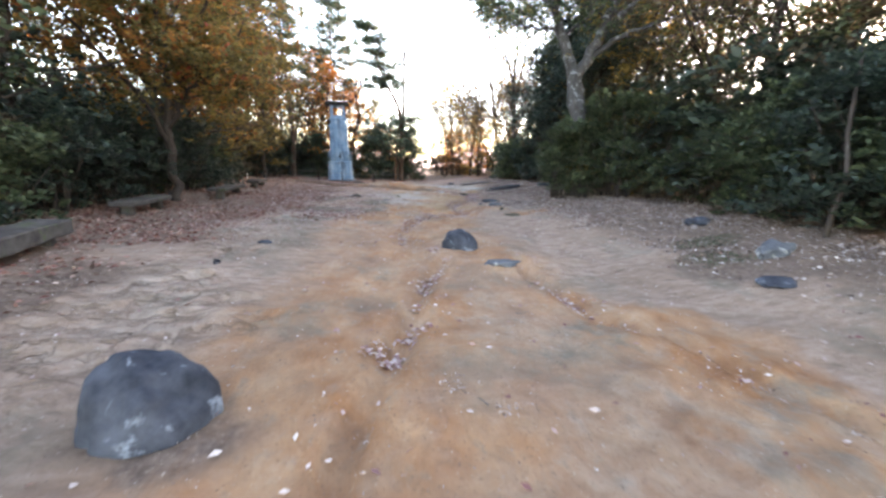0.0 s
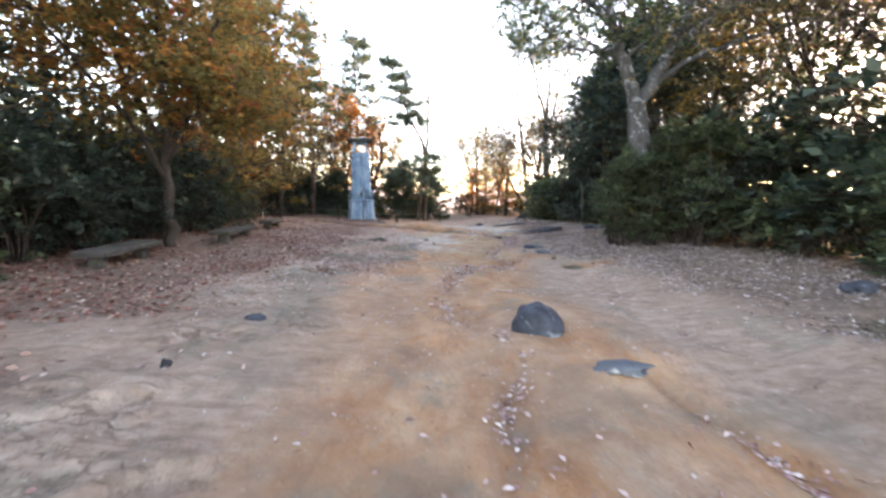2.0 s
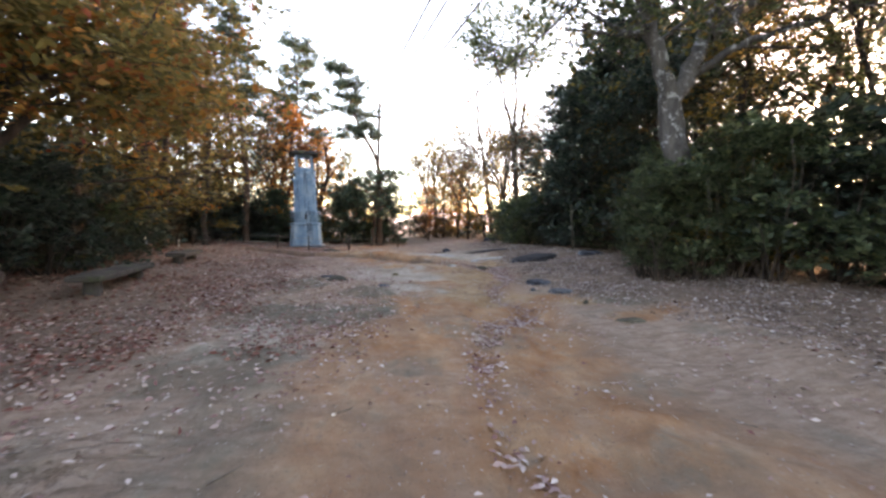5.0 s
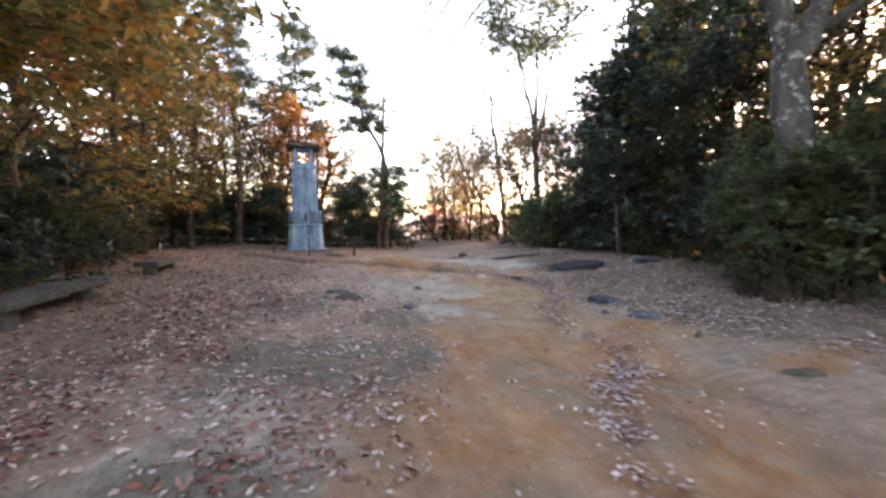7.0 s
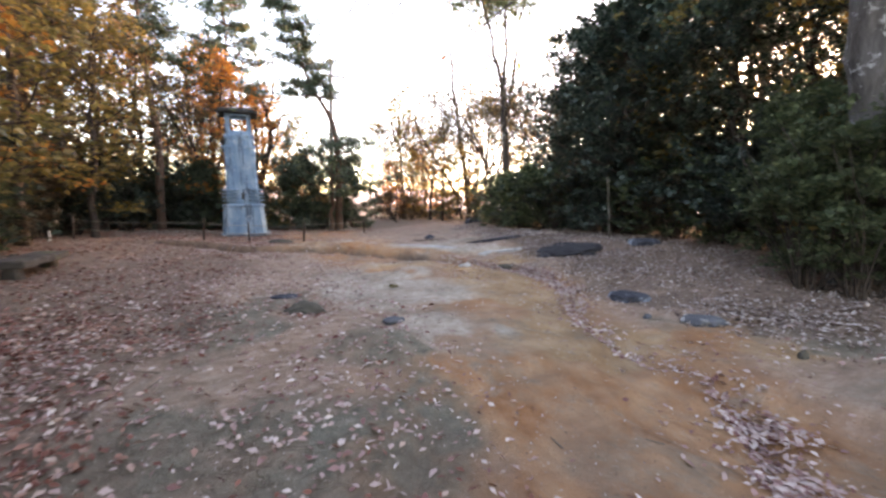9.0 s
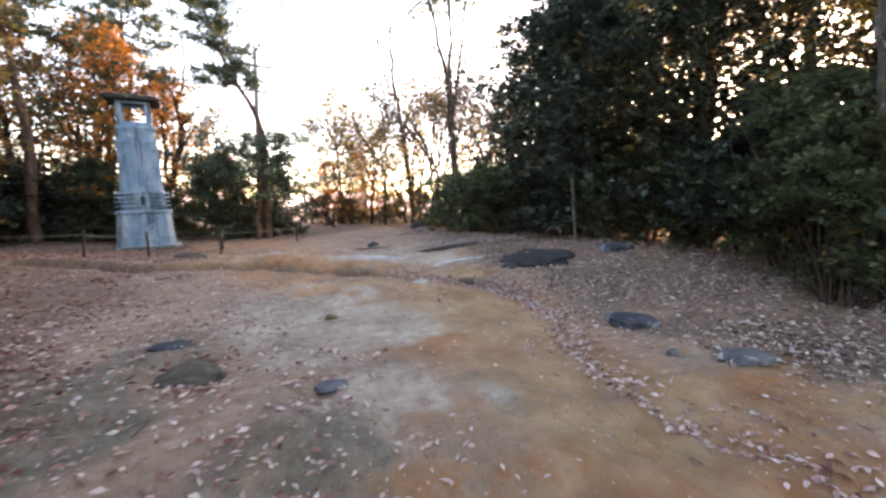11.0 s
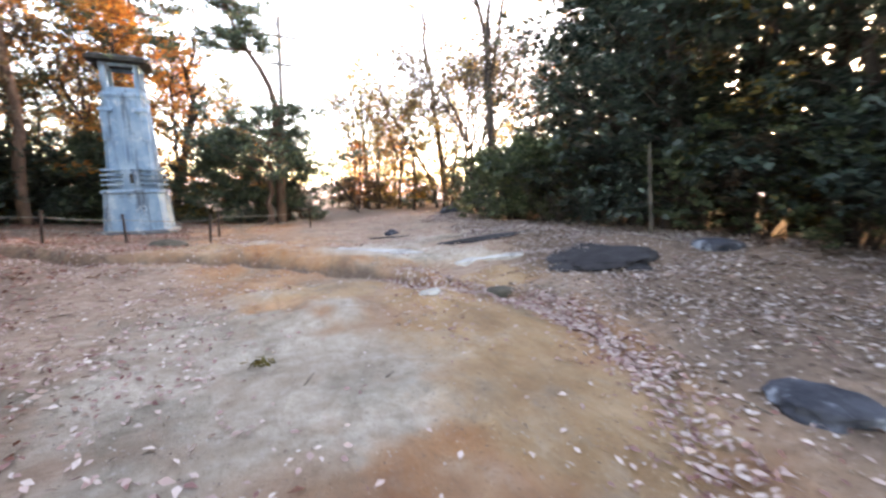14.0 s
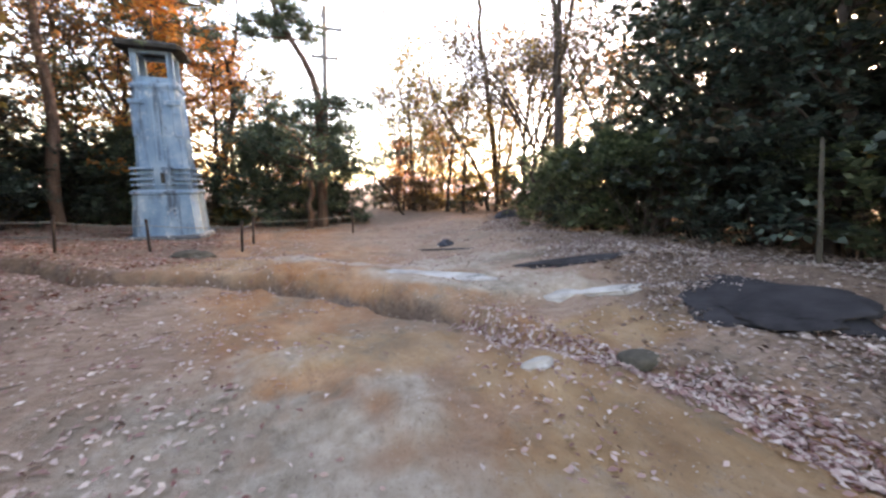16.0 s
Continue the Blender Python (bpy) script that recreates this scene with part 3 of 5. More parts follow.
def build_tower():
    t = new("stone_tower")
    t.matrix_basis = pose(-2.78, 30.1, ground_at(-2.78, 30.1) - 0.04, 0, -2.2, 4)
    tagged(t, "tall weathered pale blue painted concrete tower with dark roof", "tower")
    part("base_slab", prism(bmesh.new(), [(0.0, 1.0), (0.07, 1.0), (0.11, 0.97)], 0.2), BLUE_STONE, t, "dirty pale concrete slab")
    part("base", prism(bmesh.new(), [(0.10, 0.85), (0.14, 0.84), (1.22, 0.76)], 0.16), PAINT, t)
    part("ledge", prism(bmesh.new(), [(1.21, 0.76), (1.24, 0.81), (1.30, 0.81), (1.34, 0.72)], 0.16), PAINT, t)
    part("shaft", prism(bmesh.new(), [(1.33, 0.64), (2.0, 0.61), (4.02, 0.53)], 0.10), PAINT, t)
    for s in (-1, 1):
        for k in range(4):
            z = 1.45 + 0.145 * k
            part("louvre", box(bmesh.new(), s * 0.44 - 0.23, s * 0.44 + 0.23, -0.78, -0.58, z, z + 0.06), PAINT, t)
            part("louvre", box(bmesh.new(), s * 0.665 - 0.12, s * 0.665 + 0.12, -0.52, 0.52, z, z + 0.06), PAINT, t)
        part("corner_cap", box(bmesh.new(), s * 0.43 - 0.17, s * 0.43 + 0.17, -0.66, -0.44, 3.58, 3.70), PAINT, t)
        part("corner_pilaster", box(bmesh.new(), s * 0.47 - 0.10, s * 0.47 + 0.10, -0.62, -0.42, 2.75, 3.60), PAINT, t)
        part("groove_rib", box(bmesh.new(), s * 0.10 - 0.03, s * 0.10 + 0.03, -0.63, -0.48, 2.1, 3.9), PAINT, t)
    slot_frame = part("slot_frame", box(bmesh.new(), -0.13, 0.13, -0.675, -0.58, 1.45, 1.95), PAINT, t)
    # solid dark strip in place of the shade inside the opening
    part("slot", box(bmesh.new(), -0.05, 0.05, -0.685, -0.65, 1.52, 1.80, 0.004), ROOF, slot_frame, "narrow slot, its inner shade drawn as a solid dark strip")
    part("shoulder", prism(bmesh.new(), [(4.0, 0.55), (4.06, 0.57), (4.12, 0.56), (4.16, 0.50)], 0.1), PAINT, t)
    lantern = part("lantern_sill", prism(bmesh.new(), [(4.15, 0.49), (4.30, 0.48)], 0.06), PAINT, t)
    for sx in (-1, 1):
        for sy in (-1, 1):
            part("lantern_post", box(bmesh.new(), sx * 0.40 - 0.08, sx * 0.40 + 0.08, sy * 0.40 - 0.08, sy * 0.40 + 0.08, 4.29, 4.98), PAINT, lantern)
    for sy in (-1, 1):
        part("lantern_lintel", box(bmesh.new(), -0.325, 0.325, sy * 0.40 - 0.07, sy * 0.40 + 0.07, 4.89, 4.98), PAINT, lantern)
        part("lantern_lintel", box(bmesh.new(), sy * 0.40 - 0.07, sy * 0.40 + 0.07, -0.325, 0.325, 4.89, 4.98), PAINT, lantern)
    bm = prism(bmesh.new(), [(4.97, 0.54), (5.0, 0.75), (5.10, 0.76), (5.18, 0.58), (5.24, 0.25)], 0.10)
    bmesh.ops.subdivide_edges(bm, edges=bm.edges[:], cuts=3, use_grid_fill=True)
    for v in bm.verts:
        v.co += Vector((noise.noise(v.co * 4), noise.noise(v.co * 4 + Vector((9, 0, 0))), noise.noise(v.co * 5))) * 0.03
    part("roof", bm, ROOF, t, "dark mossy concrete roof")


build_tower()


def build_fence():
    """Low iron posts and two ropes round the tower."""
    f = new("rope_fence")
    f.matrix_basis = pose(0, 0, 0)
    tagged(f, "low dark iron posts with slack ropes before the tower", "fence")
    spots = [(-7.4, 26.6), (-3.72, 26.0), (-2.4, 26.8), (-0.55, 26.7), (-0.47, 28.2), (2.4, 30.7)]
    tops = []
    for i, (x, y) in enumerate(spots):
        z, lean = ground_at(x, y), 0.04 * math.sin(i * 2.3)
        w = Wood()
        w.limb([(x, y, z - 0.1), (x + lean * 0.5, y, z + 0.4), (x + lean, y, z + 0.68)], [0.032, 0.03, 0.028], 8)
        post = held("post", w.mesh("post", METAL), f)
        c = Wood()
        c.limb([(x + lean, y, z + 0.67), (x + lean, y, z + 0.70), (x + lean, y, z + 0.72)], [0.036, 0.036, 0.015], 8)
        held("post_cap", c.mesh("post_cap", METAL), post)
        tops.append(Vector((x + lean, y, z)))
    for h in (0.30, 0.58):
        for a, b in zip(tops, tops[1:]):
            w = Wood()
            w.limb([a.lerp(b, s / 8) + Vector((0, 0, h - 0.16 * (s / 8) * (1 - s / 8))) for s in range(9)], [0.008] * 9, 5)
            held("rope", w.mesh("rope", ROPE), f, "thin grey rope")


build_fence()


# ---- boulders ----
def boulder(name, x, y, sx, sy, sz, mat, label, seed, turn=0, sink=0.35, rough=0.28, flat=0.0, tilt=0):
    bm = bmesh.new()
    bmesh.ops.create_icosphere(bm, subdivisions=5 if max(sx, sy) > 0.55 else 4, radius=1)
    off = Vector((seed * 3.7, seed * 1.9, seed * 5.3))
    for v in bm.verts:
        d = v.co.copy()
        k = 1 + rough * noise.noise(d * 1.1 + off) + rough * 0.45 * noise.noise(d * 2.6 + off) + rough * 0.14 * noise.noise(d * 7 + off)
        ridge = abs(noise.noise(d * 1.7 - off))
        v.co = d * (k - rough * 0.5 * max(0, 0.25 - ridge))
        if flat and v.co.z > flat:
            v.co.z = flat + (v.co.z - flat) * 0.25
        v.co.x, v.co.y, v.co.z = v.co.x * sx / 2, v.co.y * sy / 2, v.co.z * sz
    for f in bm.faces:
        f.smooth = True
    ob = part(name, bm, mat)
    ob.matrix_basis = pose(x, y, ground_at(x, y) - sink * sz + 0.02, 0, tilt, turn)
    return tagged(ob, label, "rock")


boulder("boulder", -1.29, 2.33, 0.66, 0.60, 0.46, DARK_STONE, "large rounded blue-grey boulder with pale lichen", 1, 200, 0.12, 0.19)
boulder("boulder", 1.28, 6.75, 0.60, 0.50, 0.30, DARK_STONE, "rounded dark grey boulder half sunk in clay", 22, 0, 0.1, 0.2)
boulder("flat_stone", 1.72, 5.7, 0.46, 0.28, 0.08, BLUE_STONE, "small flat grey stone sunk in the earth", 3, -15, 0.3, 0.55, 0.5)
boulder("flat_stone", 5.7, 5.2, 0.75, 0.35, 0.20, BLUE_STONE, "flat pale grey stone among leaves", 4, 15, 0.2)
boulder("flat_stone", 4.8, 4.25, 0.6, 0.4, 0.06, DARK_STONE, "low dark stone among leaves", 5, 10, 0.3)
boulder("flat_stone", 6.4, 7.6, 0.6, 0.4, 0.14, DARK_STONE, "low dark stone among leaves", 6, 0, 0.3)
boulder("boulder", -0.96, 16.2, 0.60, 0.42, 0.17, WARM_STONE, "low dark brown stone on pale earth", 7, 10, 0.2)
boulder("boulder", 4.12, 15.55, 0.66, 0.55, 0.17, DARK_STONE, "low dark grey stone beside the rill", 8, -20, 0.2, 0.3, 0.45)
boulder("flat_stone", 3.98, 14.1, 0.60, 0.42, 0.15, BLUE_STONE, "flat grey stone with a pale worn top", 9, -25, 0.15, 0.3, 0.5)
boulder("boulder", 3.80, 19.12, 0.46, 0.3, 0.15, WARM_STONE, "small brown stone in the leaf-filled rill", 26, 10, 0.1, 0.16, 0.5)
boulder("boulder", -1.35, 25.8, 0.85, 0.5, 0.18, WARM_STONE, "low brown stone near the fence", 11, 0, 0.25)
boulder("rock_outcrop", 5.8, 19.45, 1.5, 2.2, 0.16, BLACK_STONE, "large smooth black rock on the bank", 12, -14, 0.36, 0.46, 0.5, -12)
boulder("rock_outcrop", 7.6, 18.6, 1.0, 0.7, 0.28, DARK_STONE, "grey rock on the leafy bank", 13, 10, 0.3, 0.2, 0.5)
boulder("rock_ledge", 5.1, 21.95, 1.8, 0.4, 0.09, BLACK_STONE, "dark flat rock ledge in the earth", 14, -18, 0.42, 0.45, 0.45, -9)
boulder("rock_ledge", 4.2, 25.9, 2.6, 0.22, 0.06, BLACK_STONE, "dark flat rock ledge in the earth", 15, -38, 0.42, 0.45, 0.45, -6)
boulder("rock_ledge", 4.4, 21.1, 2.3, 0.5, 0.13, PALE_STONE, "pale grey bedrock showing through the earth", 16, -30, 0.55, 0.5, 0.5, -9)
boulder("rock_ledge", 2.7, 22.45, 2.6, 0.4, 0.10, PALE_STONE, "pale grey bedrock showing through the earth", 17, -28, 0.55, 0.5, 0.5)
boulder("boulder", 8.6, 31.5, 1.2, 0.7, 0.45, DARK_STONE, "grey rock at the edge of the wood", 18, 20, 0.2)
boulder("boulder", 4.4, 26.6, 0.5, 0.35, 0.2, DARK_STONE, "small grey stone on the path", 19, 20, 0.2)
boulder("flat_stone", 0.15, 15.5, 0.30, 0.2, 0.05, BLUE_STONE, "small flat grey stone in pale earth", 23, 10, 0.2)
boulder("flat_stone", 2.75, 19.15, 0.34, 0.16, 0.07, PALE_STONE, "small white stone beside the rill", 24, 10, 0.2)
boulder("flat_stone", 3.8, 12.9, 0.12, 0.1, 0.07, WARM_STONE, "small brown stone in the clay", 25, 0, 0.2)
boulder("flat_stone", -1.15, 17.5, 0.5, 0.3, 0.04, DARK_STONE, "flat dark grey stone level with the earth", 27, 10, 0.3)
boulder("flat_stone", 3.75, 11.45, 0.5, 0.14, 0.07, WARM_STONE, "low brown stone at the edge of the bank", 28, -15, 0.25)
boulder("flat_stone", 3.5, 14.6, 0.14, 0.1, 0.06, BLUE_STONE, "small pale stone in the clay", 29, 10, 0.25)
boulder("pebble", -2.22, 5.9, 0.09, 0.08, 0.06, BLACK_STONE, "small black pebble on pale earth", 20, 0, 0.2)
boulder("flat_stone", -1.95, 7.25, 0.24, 0.18, 0.07, DARK_STONE, "small flat dark stone in the earth", 21, 30, 0.3)


# ---- benches ----
def bench(x, y, turn, length, label, tilt=0.0, top=0.36, thick=0.13):
    b = new("stone_bench")
    b.matrix_basis = pose(x, y, ground_at(x, y), tilt, 0, turn)
    tagged(b, label, "bench", "low benches along the clearing")
    bm = box(bmesh.new(), -0.26, 0.26, -length / 2, length / 2, top - thick, top, 0.02)
    bmesh.ops.subdivide_edges(bm, edges=[e for e in bm.edges if e.calc_length() > 0.3], cuts=14, use_grid_fill=True)
    for v in bm.verts:
        v.co += Vector((noise.noise(v.co * 3 + b.location), noise.noise(v.co * 5), noise.noise(v.co * 4 - b.location))) * 0.016
    part("seat", bm, BENCH, b, "mossy grey slab seat")
    for s in (-0.36, 0.36):
        bm = prism(bmesh.new(), [(-0.1, 0.13), (0.1, 0.12), (top - thick + 0.005, 0.11)], 0.04)
        for v in bm.verts:
            v.co.y += s * length
        part("support", bm, BENCH, b)


bench(-4.75, 5.95, 12, 2.4, "worn low grey concrete slab bench at the wood's edge", 0, 0.34, 0.22)
bench(-5.65, 10.9, 4, 2.0, "mossy low slab bench under the autumn tree", 0, 0.33, 0.11)
bench(-5.2, 15.3, 3, 2.5, "dark low slab bench standing in fallen leaves", 0, 0.33, 0.11)
bench(-5.55, 20.1, 0, 1.6, "short pale-topped slab bench in fallen leaves", 0, 0.32)


# ---- pole and cables ----
def build_pole():
    p = new("utility_pole")
    x, y = 2.05, 42.6
    g = ground_at(x, y)
    p.matrix_basis = pose(x, y, g)
    tagged(p, "tall grey concrete utility pole with two crossarms", "utility pole")
    w = Wood()
    w.limb([(0, 0, -0.2), (0, 0, 5), (0, 0, 11.6 - g)], [0.19, 0.17, 0.14], 12)
    held("pole_shaft", w.mesh("pole_shaft", POLE), p)
    for z, half in ((10.4 - g, 1.0), (8.8 - g, 0.75)):
        arm = part("crossarm", box(bmesh.new(), -half, half, -0.22, -0.12, z - 0.08, z + 0.08, 0.01), POLE, p)
        for s in (-0.9, -0.3, 0.9):
            w = Wood()
            w.limb([(s * half, -0.13, z + 0.05), (s * half, -0.13, z + 0.12), (s * half, -0.13, z + 0.22)], [0.03, 0.055, 0.04], 8)
            held("insulator", w.mesh("insulator", POLE), arm)


build_pole()
w = Wood()
w.limb([Vector((2.05, 42.4, 5.4)).lerp(Vector((3.35, -12, 5.6)), s / 24) - Vector((0, 0, 1.6 * (s / 24) * (1 - s / 24))) for s in range(25)], [0.016] * 25, 5)
tagged(new("overhead_cable", w.mesh("overhead_cable", CABLE)), "low black telephone cable hung from the utility pole", "cable", "overhead cables")
for k in (-0.9, -0.3, 0.9):
    w = Wood()
    a, b = Vector((2.05 + k, 42.4, 10.6)), Vector((6.2 + k, -40, 10.9))
    w.limb([a.lerp(b, s / 30) - Vector((0, 0, 4.6 * (s / 30) * (1 - s / 30))) for s in range(31)], [0.045] * 31, 5)
    tagged(new("overhead_cable", w.mesh("overhead_cable", CABLE)), "thin black cable hung from the utility pole", "cable", "overhead cables")


# ---- trees ----
def broad_tree(seed, tall, radius, mat_leaf, mat_bark, per_tip=26, sigma=0.34, size=0.12, spread=0.7, levels=3, first=0.38, flat=0.5, lean=(0, 0), kids=(3, 4), lift=0.06):
    rng = np.random.default_rng(seed)
    wood, tips = Wood(), []
    top = Vector((lean[0], lean[1], tall * first))
    n = 7
    trunk = [Vector((0, 0, -0.25)).lerp(top, i / n) + Vector((*rng.normal(size=2) * 0.05 * i / n * tall * 0.2, 0)) for i in range(n + 1)]
    wood.limb(trunk, [radius * (1.35 if i == 0 else 1.12 if i == 1 else 1 - 0.4 * i / n) for i in range(n + 1)], 11, rng)
    for k in range(rng.integers(3, 5)):
        a = 2 * math.pi * (k + rng.uniform(0, 0.5)) / 3.5
        way = (math.cos(a) * spread, math.sin(a) * spread, 1)
        branch_out(rng, wood, trunk[-1 - (k % 2)], way, tall * 0.30, radius * 0.52, levels, tips, spread, lift, kids)
    if per_tip == 0:
        return [("trunk", wood.mesh("trunk", mat_bark))]
    return [("trunk", wood.mesh("trunk", mat_bark)), ("crown", quads("crown", crown(rng, tips, per_tip, sigma, size, 0.5, flat), mat_leaf))]


def pine_tree(seed, tall, radius, bare=0.45, lean=(0.6, 0.3), reach=2.2, per_pad=420, path=None, limbs=4):
    """A crooked pine: pads of needles on level limbs."""
    rng = np.random.default_rng(seed)
    wood, pads = Wood(), []
    n = 12
    if path:
        trunk = along_line(path, n)
    else:
        trunk = [Vector((lean[0] * (i / n) ** 1.5, lean[1] * (i / n), tall * i / n - 0.2)) + Vector((*rng.normal(size=2) * 0.10, 0)) * (i > 0) for i in range(n + 1)]
    wood.limb(trunk, [radius * (1 - 0.85 * i / n) for i in range(n + 1)], 9, rng)
    for i in range(int(n * bare), n + 1):
        for k in range(limbs):
            a = i * 1.7 + 2 * math.pi * (k + rng.uniform(0, 0.8)) / limbs
            length = reach * (1.15 - 0.75 * i / n) * rng.uniform(0.55, 1.15)
            pts, _ = wander(rng, trunk[i], (math.cos(a), math.sin(a), 0.12), length, 5, 0.16, 0.03)
            wood.limb(pts, [radius * 0.28 * (1 - 0.8 * s / 5) for s in range(6)], 5)
            pads.extend(pts[2:])
    t = np.array([tuple(p) for p in pads])
    t = np.repeat(t, 3, axis=0) + rng.normal(size=(3 * len(t), 3)) * np.array([0.30, 0.30, 0.10]) + np.array([0, 0, 0.08])
    per = max(10, int(per_pad / 9))
    c = np.repeat(t, per, axis=0) + rng.normal(size=(len(t) * per, 3)) * np.array([0.13, 0.13, 0.08])
    return [("trunk", wood.mesh("trunk", BARK_PINE)), ("crown", quads("crown", leaves(rng, c, 0.25, 0.22, 0.3, -0.35), NEEDLE))]


def shrub(seed, wide, tall, mat, count=6500, size=0.10, bark=BARK, low=0.06):
    """A bush: stems from the ground and lobes of leaves, thinner at the skirt."""
    rng = np.random.default_rng(seed)
    wood = Wood()
    lobes = []
    for _ in range(18):
        a, r, h = rng.uniform(0, 2 * math.pi), wide * 0.5 * math.sqrt(rng.uniform(0, 1)), rng.uniform(low, 0.88)
        lobes.append((math.cos(a) * r * (1.05 - 0.5 * h), math.sin(a) * r * (1.05 - 0.5 * h), tall * h, rng.uniform(0.22, 0.42) * wide * 0.62))
        pts, _ = wander(rng, (math.cos(a) * 0.15, math.sin(a) * 0.15, -0.1), (lobes[-1][0] * 0.6, lobes[-1][1] * 0.6, tall * h), tall * h * 1.1, 5, 0.12)
        wood.limb(pts, [0.022 * (1 - 0.7 * s / 5) for s in range(6)], 4)
    lobes = np.array(lobes)
    twigs = count // 16
    pick = rng.integers(0, len(lobes), twigs)
    d = rng.normal(size=(twigs, 3))
    d[:, 2] = np.abs(d[:, 2]) * 0.8 - 0.15
    d /= np.linalg.norm(d, axis=1, keepdims=True)
    r = lobes[pick, 3:4] * rng.uniform(0.15, 1, (twigs, 1)) ** 0.5
    c = lobes[pick, :3] + d * r * np.array([1, 1, 0.7])
    c[:, 2] = np.maximum(c[:, 2], 0.12 + tall * (low - 0.06))
    q = sprays(rng, c, d + np.array([0, 0, 0.15]), size * 2.8, 16, size, 0.52, 0.35)
    q[:, :, 2] = np.maximum(q[:, :, 2], 0.04)
    return [("stem", wood.mesh("stem", bark)), ("foliage", quads("foliage", q, mat))]


def tall_tree(seed, tall, radius, mat_leaf, bark=BARK, low=0.22, reach=2.6, limbs=26, per=34, size=0.13, lift=0.25, thin=1.0, lean=(0.3, 0.2), twigs=True):
    """A forest tree: one trunk to the top, layered sprays of leaves on limbs from low to top."""
    rng = np.random.default_rng(seed)
    wood, pads = Wood(), []
    n = 12
    trunk = [Vector((lean[0] * i / n, lean[1] * i / n, tall * 0.92 * i / n - 0.25)) + Vector((*rng.normal(size=2) * 0.09, 0)) * (i > 1) for i in range(n + 1)]
    wood.limb(trunk, [radius * (1.35 if i == 0 else 1.0 - 0.85 * i / n) for i in range(n + 1)], 9, rng)
    for k in range(limbs):
        h = low + (1 - low) * (k + rng.uniform(0, 1)) / limbs
        s = min(h * n, n - 0.01)
        p = trunk[int(s)].lerp(trunk[int(s) + 1], s - int(s))
        a = k * 2.4 + rng.uniform(-0.5, 0.5)
        f = (h - low) / (1 - low)
        length = reach * (0.75 + 0.9 * f - 1.35 * f * f) * rng.uniform(0.65, 1.2)
        pts, d = wander(rng, p, (math.cos(a), math.sin(a), lift + 0.5 * f), length, 5, 0.14, 0.03)
        wood.limb(pts, [radius * 0.30 * (1.1 - 0.5 * h) * (1 - 0.8 * i / 5) for i in range(6)], 5)
        pads.extend(pts[2:])
        for i in (1, 2, 3, 4):
            b = a + rng.choice((-1, 1)) * rng.uniform(0.5, 1.2)
            sub, _ = wander(rng, pts[i], (math.cos(b), math.sin(b), rng.uniform(-0.1, 0.4)), length * 0.5 * rng.uniform(0.6, 1.1), 3, 0.16)
            if twigs:
                wood.limb(sub, [radius * 0.11, radius * 0.08, radius * 0.05, radius * 0.02], 3)
            pads.extend(sub[1:])
    t = np.array([tuple(p) for p in pads])
    t = t[rng.uniform(size=len(t)) < thin]
    t = np.repeat(t, 2, axis=0) + rng.normal(size=(2 * len(t), 3)) * np.array([0.24, 0.24, 0.14])
    way = rng.normal(size=(len(t), 3)) * np.array([1, 1, 0.35]) + 0.25 * t * np.array([1, 1, 0])
    q = sprays(rng, t, way, size * 2.6, max(2, per // 2), size, 0.62, 0.2)
    return [("trunk", wood.mesh("trunk", bark)), ("crown", quads("crown", q, mat_leaf))]


def along_line(pts, steps):
    """Evenly many points on a line through pts, with its corners rounded."""
    p = np.array(pts, float)
    u = np.linspace(0, len(p) - 1, steps + 1)
    q = np.stack([np.interp(u, np.arange(len(p)), p[:, k]) for k in range(3)], 1)
    q[1:-1] = (q[:-2] + 2 * q[1:-1] + q[2:]) / 4
    return [Vector(v) for v in q]


def shaped_tree(seed, stems, bark, crowns, shoots=8, shoot=1.5, spread=0.9, level=1, lift=0.06, from_z=3.0, start=0.35, kids=(2, 3)):
    """A tree with given stems (points, first and last radius), side shoots and crowns of leaves.
    crowns: (material, leaves a tip, scatter, leaf size, share of the tips)."""
    rng = np.random.default_rng(seed)
    wood, tips = Wood(), []
    for pts, r0, r1 in stems:
        n = 3 * len(pts)
        line = [p + Vector(rng.normal(size=3)) * 0.035 * (0 < i < n) for i, p in enumerate(along_line(pts, n))]
        wood.limb(line, [r0 + (r1 - r0) * i / n for i in range(n + 1)], 10 if r0 > 0.08 else 6, rng)
        for k in range(shoots):
            i = int(n * (start + (1 - start) * (k + rng.uniform(0, 1)) / shoots))
            i = min(max(i, 1), n)
            if line[i].z < from_z:
                continue
            d = (line[i] - line[i - 1]).normalized()
            a = k * 2.4 + rng.uniform(-0.6, 0.6)
            way = d * 0.55 + Vector((math.cos(a), math.sin(a), 0)) * spread
            r = (r0 + (r1 - r0) * i / n) * 0.42
            branch_out(rng, wood, line[i], way, shoot * rng.uniform(0.6, 1.25), max(r, 0.012), level, tips, 0.7, lift, kids, 0.16)
        tips.append(line[-1])
    out = [("trunk", wood.mesh("trunk", bark))]
    t = np.array([tuple(p) for p in tips])
    for mat, per, sigma, size, share in crowns:
        c = t[rng.uniform(size=len(t)) < share]
        c = np.repeat(c, max(1, per // 8), axis=0)
        c = c + rng.normal(size=c.shape) * np.array([sigma, sigma, sigma * 0.6])
        out.append(("crown", quads("crown", sprays(rng, c, rng.normal(size=c.shape) * np.array([1, 1, 0.4]), size * 2.8, min(per, 8), size, 0.58, 0.2), mat)))
    return out




